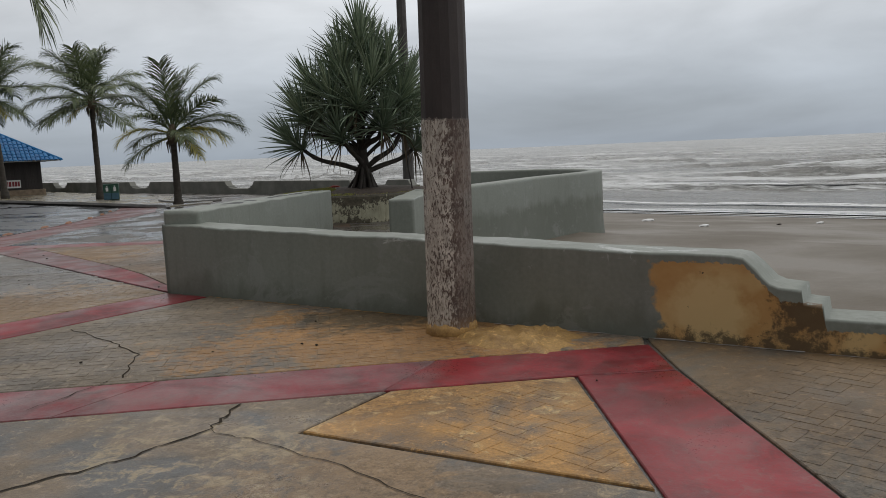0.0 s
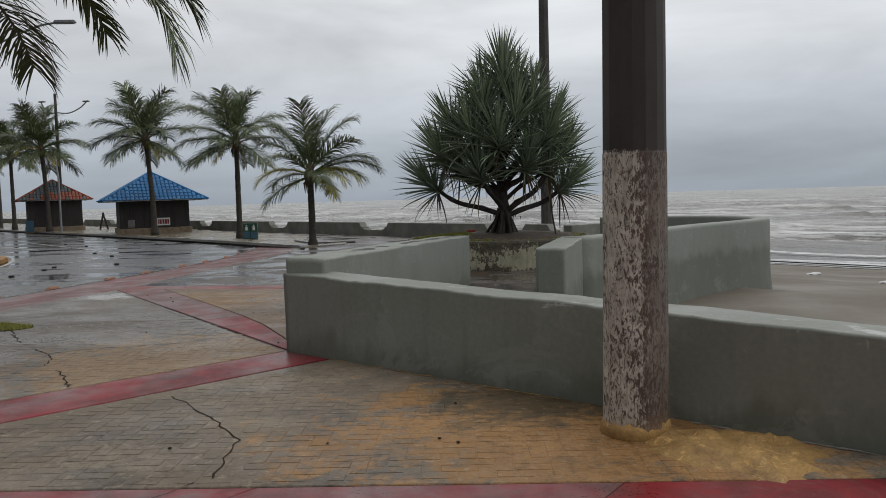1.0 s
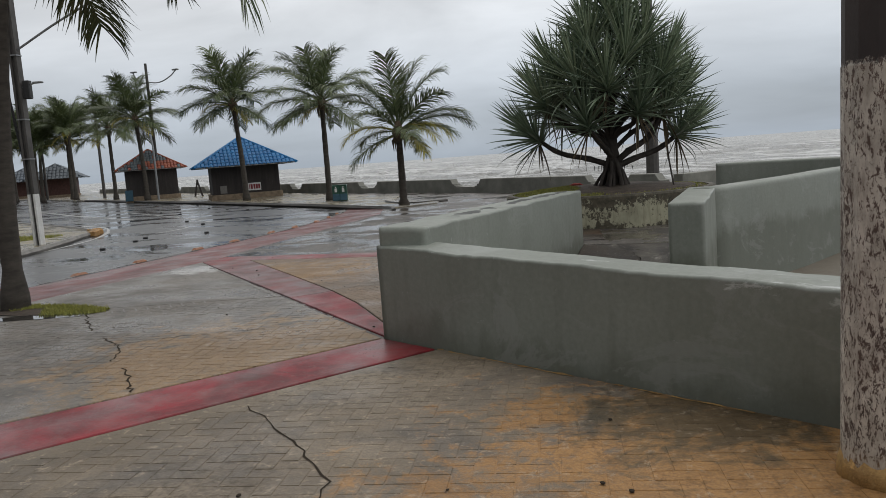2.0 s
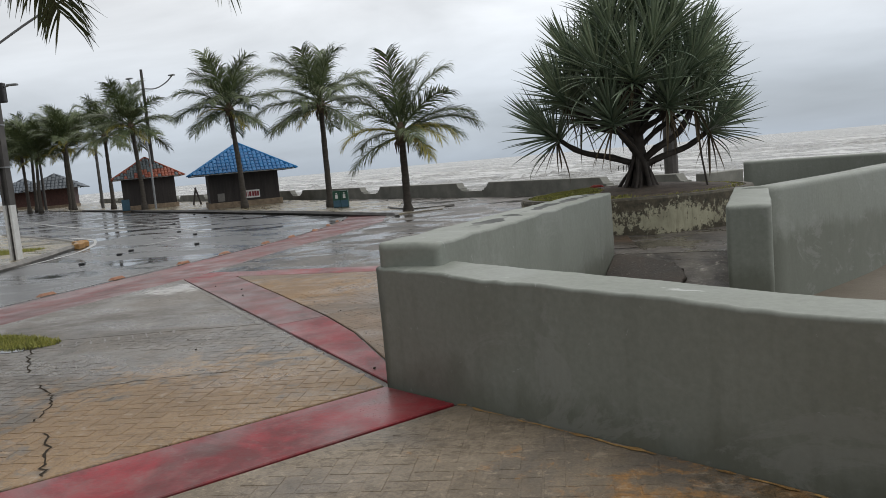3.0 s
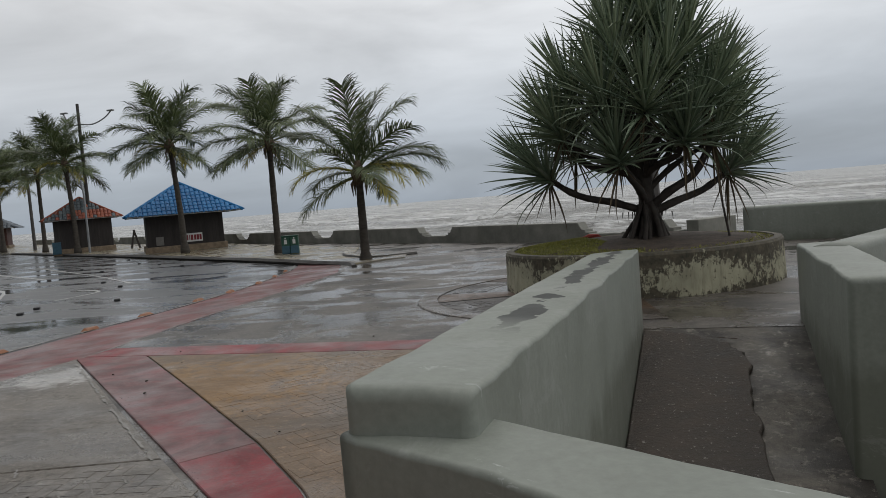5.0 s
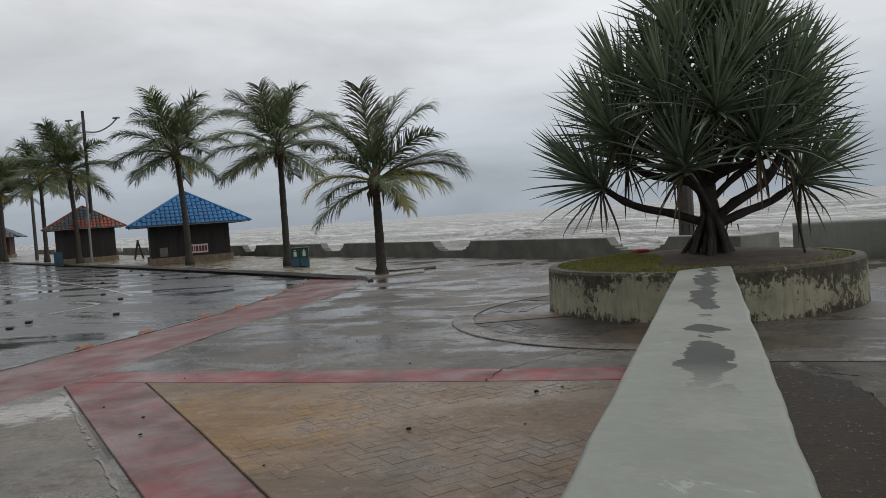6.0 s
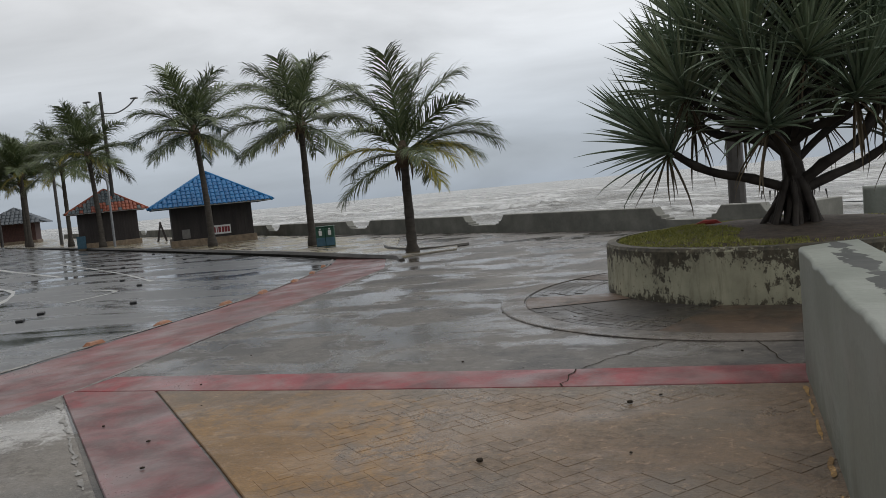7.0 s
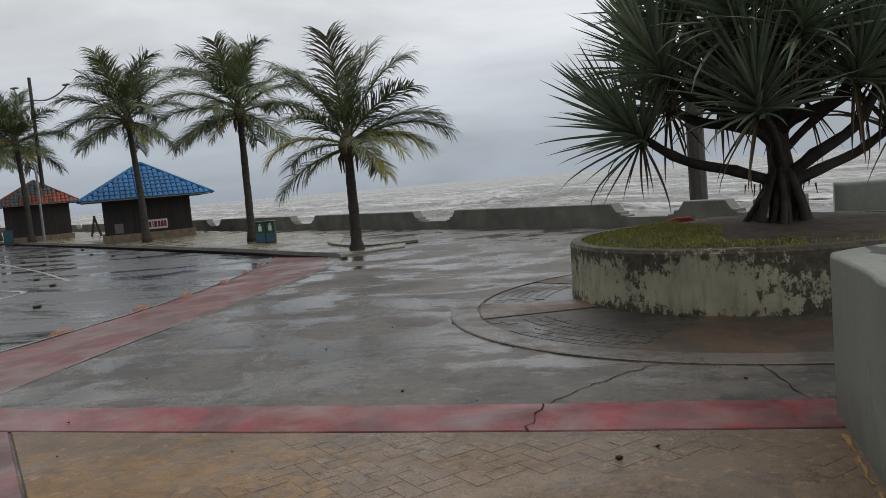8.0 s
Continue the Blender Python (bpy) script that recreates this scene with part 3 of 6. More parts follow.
def sea_height(r, s):
    """Breakers in rows along the shore, broken up by noise."""
    if s > 420:
        return SEA
    grow = min(1.0, max(0.0, (s - 38) / 30)) * max(0.0, 1 - (s - 150) / 260)
    bend = 9 * noise.noise(Vector((r * 0.018, s * 0.01, 1.7)))
    ph = (s + bend) / 15.0
    saw = ph - math.floor(ph)
    crest = (max(0.0, 1 - saw / 0.28) if saw < 0.28 else max(0.0, (saw - 0.62) / 0.38) ** 2)
    on = max(0.0, noise.noise(Vector((r * 0.03, math.floor(ph) * 3.1, 5.0))) + 0.35)
    shorebreak = max(0.0, 1 - abs(s + bend * 0.25 - 57) / 1.2) * 0.42
    chop = 0.16 * noise.noise(Vector((r * 0.16, s * 0.33, 0.0))) + 0.07 * noise.noise(Vector((r * 0.5, s * 0.9, 3.0)))
    return SEA + grow * (1.15 * crest * on) + shorebreak + chop * (0.12 + grow)


bm = bmesh.new()
ss, s = [], 35.6
while s < 430:
    ss.append(s)
    s += 0.55 + max(0.0, s - 60) * 0.017
ss += [600, 1000, 1800, 4300]
rr, r = [-3900, -1500, -600, -300], -150.0
while r < 210:
    rr.append(r)
    r += 1.7
rr += [300, 600, 1500, 3900]
grid = [[bm.verts.new((*shore(r, s), sea_height(r, s) - (0.10 if s < 36 else 0))) for s in ss] for r in rr]
for i in range(len(rr) - 1):
    for j in range(len(ss) - 1):
        bm.faces.new((grid[i][j], grid[i + 1][j], grid[i + 1][j + 1], grid[i][j + 1]))
if sum(f.normal.z for f in bm.faces) < 0:
    bmesh.ops.reverse_faces(bm, faces=bm.faces)
bm.normal_update()
sea = part("water", bm, m_sea, smooth=True)
for p in sea.data.polygons:
    if p.normal.z < 0:
        sea.data.flip_normals()
    break
tagged(sea, "grey choppy sea with rows of breaking surf", "sea", kind="structure")

rng = random.Random(4)


def swash(name, s0, width, z, material, label, r0=-70, r1=90, wob=0.8):
    bm, last = bmesh.new(), None
    for i in range(200):
        r = r0 + (r1 - r0) * i / 199
        o = wob * (noise.noise(Vector((r * 0.09, s0, 0))) + 0.4 * noise.noise(Vector((r * 0.4, s0, 2))))
        w = width * (0.65 + 0.6 * noise.noise(Vector((r * 0.15, s0, 8))))
        a, b = bm.verts.new((*shore(r, s0 + o), max(ground_height(s0 + o), SEA) + z)), bm.verts.new((*shore(r, s0 + o + w), max(ground_height(s0 + o + w), SEA) + z + (0.05 if s0 > 37 else 0)))
        if last:
            bm.faces.new((last[0], a, b, last[1]))
        last = (a, b)
    bmesh.ops.recalc_face_normals(bm, faces=bm.faces)
    if sum(f.normal.z for f in bm.faces) < 0:
        bmesh.ops.reverse_faces(bm, faces=bm.faces)
    return tagged(part(name, bm, material), label, "surf", kind="stuff")


swash("wash_film", 33.4, 3.4, 0.012, m_wash, "thin film of water running back over the sand", wob=0.7)
swash("foam_line", 33.2, 0.5, 0.03, m_foam, "white foam line at the water's edge", wob=0.7)
swash("foam_line", 35.0, 1.0, 0.04, m_foam, "broad white foam strip on the wash", wob=0.5)
swash("foam_line", 36.4, 3.6, 0.06, m_foam, "broad white foam strip on the wash", wob=1.2)
swash("foam_line", 42.5, 1.3, 0.10, m_foam, "thin white foam strip on the shallows", wob=1.2)
swash("foam_line", 58.6, 2.0, 0.36, m_foam, "white crest of the shore break", wob=1.5)

# ---------------------------------------------------------------- plaza paving
WALL_A = Vector((0.8962, -0.4436))                 # along the front wall
FRONT_U = lambda x: -3.90 + 0.2335 * x
FRONT_L = lambda x: -4.57 + 0.2405 * x


def wall_a(x, back=0.0):
    p = WALL_A * x + Vector((0.4436, 0.8962)) * back
    return (p.x, p.y)


BALCONY = spline([(2.22, 6.0, 0), (3.45, 8.35, 0), (4.3, 10.3, 0), (5.35, 12.0, 0), (6.05, 13.4, 0), (6.1, 14.6, 0), (5.6, 15.8, 0), (4.6, 16.6, 0), (3.3, 17.0, 0), (1.95, 17.15, 0)], 6)
inner = [(p.x - 0.1, p.y) for p in BALCONY]
pave_edge = [(-6.0, -30), (26, -30), wall_a(20.0, 0.2), wall_a(0.35, 0.2), (0.4, 6.2), (2.1, 6.2), *inner, shore(10.0, 15.3), shore(140, 15.3), (-103, 79.5), (-88, 69.9), (-51.3, 46.3), (-29.3, 31.9), (-12.2, 20.2), (-9.8, 18.2), (-8.25, 16.9), (-7.25, 14.6), (-6.6, 10), (-6.4, 8.2), (-5.96, 5)]
pavement = tagged(part("pavement", prism(pave_edge, -1.4, -0.02), m_apron), "wet grey concrete promenade and plaza paving", "paving", kind="structure")

slabs = [
    (m_slab_mid, [(-1.83, FRONT_U(-1.83) + 0.02), (5.0, FRONT_U(5.0) + 0.02), wall_a(5.6), wall_a(0.70)], "worn grey and ochre paver slab"),
    (m_red_half, [(-6, FRONT_L(-6)), (1.23, FRONT_L(1.23)), (1.57, FRONT_U(1.57)), (-6, FRONT_U(-6))], "faded wet red painted concrete band"),
    (m_red_mid, [(1.236, FRONT_L(1.236)), (3.20, FRONT_L(3.20)), (3.46, FRONT_U(3.46)), (1.576, FRONT_U(1.576))], "half-faded wet red painted concrete band"),
    (m_red, [(3.206, FRONT_L(3.206)), (4.43, FRONT_L(4.43)), (5.10, -3.40), (5.03, FRONT_U(5.03)), (3.466, FRONT_U(3.466))], "wet red painted concrete band"),
    (m_red, [(4.45, -3.52), (4.69, -5.26), (5.15, -8.4), (5.2, -12), (6.3, -12), (5.88, -8.4), (5.41, -5.29), (5.26, -4.36), (5.11, -3.42)], "wet red painted concrete band"),
    (m_slab_right, [(5.06, FRONT_U(5.06) + 0.02), wall_a(5.64), wall_a(16), (16, -12), (6.32, -12), (5.90, -8.4), (5.43, -5.29), (5.28, -4.36), (5.13, -3.40)], "brown-grey stamped paver slab"),
    (m_slab_ochre, [(2.88, -4.52), (4.665, -5.24), (4.425, -3.54), (3.25, FRONT_L(3.25) - 0.02)], "flaking ochre painted slab"),
    (m_slab_front, [(-6, -12), (5.18, -12), (5.13, -8.4), (4.66, -5.28), (2.85, -4.55), (3.22, FRONT_L(3.22) - 0.02), (-6, FRONT_L(-6) - 0.02)], "blotched grey concrete slab"),
    (m_red_near, [(-0.02, -0.02), (-2.92, FRONT_U(-2.92) + 0.01), (-1.86, FRONT_U(-1.86) + 0.01), (0.58, -0.31)], "faded red painted concrete band"),
    (m_slab_left, [(-0.045, 0.0), (-2.27, 1.875), (-4.28, 1.13), (-5.95, 0.42), (-5.95, FRONT_U(-5.95) + 0.02), (-2.95, FRONT_U(-2.95) + 0.02)], "grey stamped paver slab"),
    (m_slab_smooth, [(-2.29, 1.892), (-5.95, 5.01), (-5.95, 0.435), (-4.28, 1.145)], "smooth grey concrete slab"),
    (m_red_worn, [(-2.106, 1.815), (-1.806, 2.246), (-3.28, 3.58), (-5.07, 5.165), (-5.95, 5.13), (-5.95, 5.03)], "faded red painted concrete band"),
    (m_slab_tri, [(0.03, 0.32), (0.03, 5.405), (-1.58, 5.29), (-3.2, 5.205), (-5.045, 5.165), (-3.265, 3.592), (-1.785, 2.252), (-1.055, 1.512), (-0.325, 0.632)], "tan stamped concrete slab"),
    (m_red_half, [(-5.95, 5.145), (-5.07, 5.18), (-3.2, 5.225), (-1.58, 5.31), (0.03, 5.425), (0.03, 5.925), (-1.7, 5.81), (-3.1, 5.765), (-4.0, 5.73), (-5.6, 5.67), (-5.95, 5.66)], "wet red painted concrete band"),
    (m_red_near, [(0.03, 0.02), (0.03, 0.30), (-0.34, 0.62), (-1.07, 1.50), (-1.80, 2.24), (-2.10, 1.808)], "wet red painted concrete band rubbed at its end"),
]
for mat, poly, text in slabs:
    ob = part("slab", prism(poly, -0.06, -0.003, 0.006), mat, pavement, text)

# the red band along the road, a ramp of coarse worn concrete
edge_out = [(-7.75, -12), (-7.85, 0), (-8.0, 3.4), (-8.1, 6.2), (-8.2, 8), (-8.35, 10.5), (-8.8, 13.3), (-9.6, 16.3), (-10.6, 18.6), (-11.6, 19.8)]
edge_in = [(-5.97, -12), (-5.97, 0), (-5.97, 3.0), (-5.98, 5.0), (-6.2, 6.5), (-6.45, 8.2), (-6.62, 10), (-7.15, 14.5), (-8.1, 16.6), (-9.2, 18.2)]
bm = bmesh.new()
row = [(bm.verts.new((*a, -0.10)), bm.verts.new((*b, -0.028))) for a, b in zip(edge_out, edge_in)]
for a, b in zip(row, row[1:]):
    bm.faces.new((a[0], a[1], b[1], b[0]))
geo = bmesh.ops.extrude_face_region(bm, geom=list(bm.faces))
for v in geo["geom"]:
    if isinstance(v, bmesh.types.BMVert):
        v.co.z -= 0.08
bmesh.ops.recalc_face_normals(bm, faces=bm.faces)
part("slab", bm, m_red_road, pavement, "worn red concrete ramp along the road")
rng = random.Random(19)
for line, z, wide in ((edge_in, -0.0165, 0.035), (edge_out, -0.088, 0.06)):
    dense = [p.to_2d() + Vector((rng.gauss(0, 0.006), rng.gauss(0, 0.006))) for p in spline([(x, y, 0) for x, y in line[2:-1]], 7)]
    strip("edge_line", dense, wide, z, m_edge_line, pavement, rng, "worn pale mortar line")

# asphalt road
road_poly = [(-7.6, -30), (-7.8, 0), (-8.0, 6.2), (-8.3, 10.5), (-8.8, 13.3), (-9.6, 16.3), (-10.2, 18.4), (-12.3, 19.9), (-29.5, 31.5), (-51.5, 46), (-90, 71), (-120, 60), (-60, 5), (-40, -30)]
road = tagged(part("road", prism(road_poly, -0.6, -0.095), m_asphalt), "wet dark asphalt road with puddles", "road", kind="structure")
rng = random.Random(11)


def lane_line(pts, width, label):
    dense = [p.to_2d() for p in spline([(x, y, 0) for x, y in pts], 6)]
    return strip("lane_line", dense, width, -0.090, m_white, road, rng, label)


lane_line([(-12.9, 7.2), (-14.5, 11), (-17.5, 14.5), (-20.5, 16.3)], 0.12, "worn white line")
lane_line([(-14.0, 15.5), (-18.5, 19), (-27, 25)], 0.12, "worn white line")
lane_line([(-20, 18.4), (-30, 24.5), (-44, 34)], 0.14, "worn white line")
lane_line([(-13.2, 12.0), (-13.4, 13.6), (-14.6, 14.2)], 0.10, "worn white arrow mark")

# ring of paving round the planter
PX, PY, PR = 0.1, 10.55, 2.12
RX, RY = -0.1, 9.9


def ring_sector(r0, r1, a0, a1, z, material, label):
    """A flat piece of the ring with a rounded outer edge."""
    bm, row, n = bmesh.new(), [], max(2, int((a1 - a0) / 3))
    for i in range(n + 1):
        a = radians(a0 + (a1 - a0) * i / n)
        row.append([bm.verts.new((RX + r * math.cos(a), RY + r * math.sin(a), h)) for r, h in ((r0, z - 0.05), (r0 + 0.008, z), (r1 - 0.02, z), (r1 - 0.006, z - 0.006), (r1, z - 0.05))])
    for p, q in zip(row, row[1:]):
        for k in range(4):
            bm.faces.new((p[k], p[k + 1], q[k + 1], q[k]))
    bmesh.ops.recalc_face_normals(bm, faces=bm.faces)
    if sum(f.normal.z for f in bm.faces) < 0:
        bmesh.ops.reverse_faces(bm, faces=bm.faces)
    return part("ring", bm, material, pavement, label)


ring_sector(2.86, 3.16, 60, 284, -0.004, m_edging, "worn concrete edging band of the ring")
ring_sector(1.2, 2.857, 60, 152, -0.008, m_ring, "dark damp paving round the planter")
ring_sector(1.2, 2.857, 152, 186, -0.015, m_ring_dark, "dark stamped paving round the planter")
ring_sector(1.2, 2.857, 186.1, 204, -0.008, m_ring_brown, "smooth brown paving round the planter")
ring_sector(1.2, 2.857, 204.1, 249, -0.015, m_ring_dark, "dark stamped paving round the planter")
ring_sector(1.2, 2.857, 249.1, 284, -0.008, m_ring, "brown mossy paving round the planter")


def ring_pavers(a0, a1, seed):
    """Stamped pavers laid in courses along the ring."""
    rng = random.Random(seed)
    for k in range(6):
        r1 = 2.835 - 0.112 * k
        r0, n = r1 - 0.108, int(radians(a1 - a0) * r1 / 0.21)
        for i in range(n):
            if noise.noise(Vector((k * 0.6, i * 0.35, seed))) < -0.28:
                continue
            lo, hi = (radians(a0 + (a1 - a0) * (i + 0.5 * (k % 2) * (i < n - 1) + g) / n) for g in (0.012, 0.988 if not k % 2 or i < n - 2 else 0.45))
            z = -0.0105 + rng.uniform(-0.0015, 0.0015)
            verts = [(RX + r * math.cos(a), RY + r * math.sin(a), h) for h, e in ((-0.02, 0), (z, 0.004)) for r, a in ((r0 + e, lo + e / r0), (r1 - e, lo + e / r1), (r1 - e, hi - e / r1), (r0 + e, hi - e / r0))]
            me = bpy.data.meshes.new("paver")
            me.from_pydata(verts, [], ((7, 6, 5, 4), (0, 1, 5, 4), (1, 2, 6, 5), (2, 3, 7, 6), (3, 0, 4, 7)))
            me.validate()
            me.materials.append(m_ring_dark)
            if me.polygons[0].normal.z < 0:
                me.flip_normals()
            new("paver", me).parent = pavement


ring_pavers(154, 185, 3)
ring_pavers(206, 248.5, 6)

# ramp down to the beach between the two walls
bm = bmesh.new()
prof = [(6.22, -0.02), (5.0, -0.30), (3.6, -0.60), (1.0, -1.12), (-1.5, -1.5)]
lo = [[bm.verts.new((x, y, z)) for y, z in prof] for x in (0.42, 1.2, 2.1)]
for a, b in zip(lo, lo[1:]):
    for k in range(len(prof) - 1):
        bm.faces.new((a[k], a[k + 1], b[k + 1], b[k]))
bmesh.ops.recalc_face_normals(bm, faces=bm.faces)
if sum(f.normal.z for f in bm.faces) < 0:
    bmesh.ops.reverse_faces(bm, faces=bm.faces)
tagged(part("ramp", bm, m_ramp), "dark cracked concrete ramp down to the beach", "ramp", kind="structure")
rng = random.Random(77)
edge = [(p.x + rng.uniform(-0.025, 0.025), p.y + rng.uniform(-0.025, 0.025)) for p in spline([(1.50, 1.2, 0), (1.50, 2.6, 0), (1.47, 3.6, 0), (1.43, 4.4, 0), (1.40, 4.9, 0), (1.43, 5.35, 0), (1.30, 5.68, 0), (1.05, 5.90, 0), (0.75, 6.05, 0), (0.5, 6.12, 0)], 6)]
ramp_slab = prism([(0.45, 6.12), (0.45, 1.2), *edge[:-1]], 0.0, 0.045, 0.012)
for v in ramp_slab.verts:
    v.co.z += -0.032 - 0.2085 * (6.22 - v.co.y)
tagged(part("ramp_patch", ramp_slab, m_tar), "dark tarred patch on the concrete ramp", "ramp", kind="structure")

# ---------------------------------------------------------------- walls
def lumpy_wall(name, stations, thick, foot, material, place, seed, wear=0.007, r=0.022):
    """A hand-rendered wall lofted from cross-sections: (along, top, inset), with rounded, uneven edges."""
    bm, rows = bmesh.new(), []
    for x, top, inset in stations:
        t = top - inset
        side = [foot[0], -0.02, 0.15, 0.32]
        side = [z for z in side if z < t - r - 0.03]
        arc = [(r - r * math.cos(a), t - r + r * math.sin(a)) for a in (0.0, 0.4, 0.8, 1.2, 1.57)]
        front = [(inset, z) for z in side] + [(inset + o, z) for o, z in arc]
        back = [(thick - inset - o, z) for o, z in arc[::-1]] + [(thick - inset, z) for z in side[::-1]]
        back[-1] = (back[-1][0], foot[1])
        n_side = 4 - len(side)
        front = [front[0]] * n_side + front
        back = back + [back[-1]] * n_side
        mid = [(thick * 0.35, t + 0.004), (thick * 0.65, t + 0.004)]
        row = []
        for y, z in front + mid + back:
            k = noise.noise(Vector((x * 2.1, y * 2.1 + seed, z * 2.1))) * wear + noise.noise(Vector((x * 9, y * 9 + seed, z * 9))) * wear * 0.55
            edge = 1.6 if z > t - r * 1.2 else 0.5
            row.append(bm.verts.new(place(x, y + (k * edge if y < thick / 2 else -k * edge), z + (k * edge if z > 0.05 else 0))))
        rows.append(row)
    for a, b in zip(rows, rows[1:]):
        for k in range(len(a) - 1):
            bm.faces.new((a[k], b[k], b[k + 1], a[k + 1]))
    bm.faces.new(rows[0])
    bm.faces.new(rows[-1][::-1])
    bmesh.ops.remove_doubles(bm, verts=bm.verts, dist=0.0004)
    bmesh.ops.recalc_face_normals(bm, faces=bm.faces)
    ob = part(name, bm, material, smooth=True)
    flat = ob.modifiers.new("even_normals", "WEIGHTED_NORMAL")
    flat.mode, flat.weight = "FACE_AREA", 100
    return ob


def steps_along(x0, x1, top, gap=0.09):
    n = max(2, int((x1 - x0) / gap))
    return [x0 + (x1 - x0) * i / n for i in range(n + 1)]


TOPS = [(-0.02, 0.80), (0.2, 0.79), (2.0, 0.74), (4.0, 0.70), (5.7, 0.66), (6.26, 0.655), (6.34, 0.64), (6.42, 0.57), (6.52, 0.47), (6.58, 0.445), (6.735, 0.435), (6.745, 0.345), (6.875, 0.335), (6.885, 0.245), (7.4, 0.24), (13, 0.22)]


def top_at(x):
    for (a, za), (b, zb) in zip(TOPS, TOPS[1:]):
        if a <= x <= b:
            return za + (zb - za) * (x - a) / (b - a)
    return TOPS[-1][1]


xs = sorted(set(steps_along(-0.02, 6.2, 0) + [6.26, 6.30, 6.34, 6.38, 6.42, 6.47, 6.52, 6.58, 6.66, 6.733, 6.747, 6.80, 6.873, 6.887, 6.95] + steps_along(7.0, 13, 0, 0.15)))
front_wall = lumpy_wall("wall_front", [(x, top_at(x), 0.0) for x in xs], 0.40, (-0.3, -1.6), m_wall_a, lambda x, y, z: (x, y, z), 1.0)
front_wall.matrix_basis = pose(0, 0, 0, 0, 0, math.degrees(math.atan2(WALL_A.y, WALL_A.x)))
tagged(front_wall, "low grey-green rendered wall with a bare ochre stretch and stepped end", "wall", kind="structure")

ends = [(0.0, 0.05), (0.004, 0.03), (0.016, 0.012), (0.04, 0.0)]
st = [(x, 0.95 - 0.016 * x, i) for x, i in ends] + [(x, 0.95 - 0.016 * x, 0) for x in steps_along(0.1, 6.14, 0)] + [(6.24 - x, 0.95 - 0.016 * 6.24, i) for x, i in ends[::-1]]
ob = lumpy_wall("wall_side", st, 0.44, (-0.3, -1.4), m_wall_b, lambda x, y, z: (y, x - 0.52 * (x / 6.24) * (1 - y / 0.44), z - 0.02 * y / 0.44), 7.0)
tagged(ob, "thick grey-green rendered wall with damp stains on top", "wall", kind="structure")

st = [(x, 0.77, i) for x, i in ends] + [(x, 0.77, 0) for x in steps_along(0.1, 3.0, 0)]
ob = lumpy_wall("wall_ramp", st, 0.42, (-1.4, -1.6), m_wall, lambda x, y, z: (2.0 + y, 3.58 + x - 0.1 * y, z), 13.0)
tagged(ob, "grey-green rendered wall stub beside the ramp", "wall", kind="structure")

# curved balcony wall over the beach
bm = bmesh.new()
rows = []
for i, p in enumerate(BALCONY):
    d = (BALCONY[min(i + 1, len(BALCONY) - 1)] - BALCONY[max(i - 1, 0)]).normalized()
    out = Vector((d.y, -d.x, 0))
    prof = ((0.34, -1.9), (0.25, -1.1), (0.20, -0.6), (0.19, 0.0), (0.185, 0.70), (0.18, 0.735), (0.165, 0.762), (0.13, 0.778), (0.0, 0.782), (-0.13, 0.778), (-0.165, 0.762), (-0.18, 0.735), (-0.185, 0.70), (-0.19, -0.3))
    rows.append([bm.verts.new((p.x + out.x * o, p.y + out.y * o, z)) for o, z in prof])
for a, b in zip(rows, rows[1:]):
    for k in range(len(a) - 1):
        bm.faces.new((a[k], b[k], b[k + 1], a[k + 1]))
bm.faces.new(rows[0])
bm.faces.new(rows[-1][::-1])
bmesh.ops.recalc_face_normals(bm, faces=bm.faces)
tagged(part("wall_balcony", bm, m_wall, smooth=True), "curved grey-green rendered balcony wall above the beach", "wall", kind="structure")


def parapet_piece(r0, r1, low=False):
    """A raised stretch with sloped, stepped ends, or a low one between."""
    w = r1 - r0
    if low:
        prof = [(0, -1.6), (0, 0.22), (w, 0.22), (w, -1.6)]
    else:
        prof = [(0, -1.6), (0, 0.26), (0.14, 0.27), (0.15, 0.34), (0.27, 0.35), (0.42, 0.54), (w - 0.42, 0.54), (w - 0.27, 0.35), (w - 0.15, 0.34), (w - 0.14, 0.27), (w, 0.26), (w, -1.6)]
    bm = bmesh.new()
    fr = [bm.verts.new((x, 0, z)) for x, z in prof]
    bk = [bm.verts.new((x, 0.34, z)) for x, z in prof]
    bm.faces.new(fr)
    bm.faces.new(bk[::-1])
    for i in range(len(prof)):
        j = (i + 1) % len(prof)
        bm.faces.new((fr[i], bk[i], bk[j], fr[j]))
    bmesh.ops.recalc_face_normals(bm, faces=bm.faces)
    if not low:
        bmesh.ops.bevel(bm, geom=[e for e in bm.edges if all(v.co.z > 0.2 for v in e.verts) and abs(e.verts[0].co.y - e.verts[1].co.y) < 0.01], offset=0.015, segments=1, affect="EDGES")
    return bm


parapet = base("wall_parapet", Matrix.Identity(4), "low concrete sea parapet of raised and lowered stretches", "parapet", kind="structure")
cuts = [10.25, 12.1, 13.3, 20.15, 21.5, 28.9, 30.2, 38.4, 39.5, 47.6, 48.8, 56.8, 58, 66, 67.2, 75.5, 76.7, 85, 86, 95, 96, 108]
ang = math.degrees(math.atan2(U.y, U.x))
for i, (a, b) in enumerate(zip(cuts, cuts[1:])):
    ob = part("stretch", parapet_piece(a, b, i % 2 == 1), m_parapet, parapet)
    ob.matrix_basis = pose(*shore(a, 15.1), 0, 0, 0, ang) @ Matrix.Diagonal((1, -1, 1, 1))
    ob.data.flip_normals()
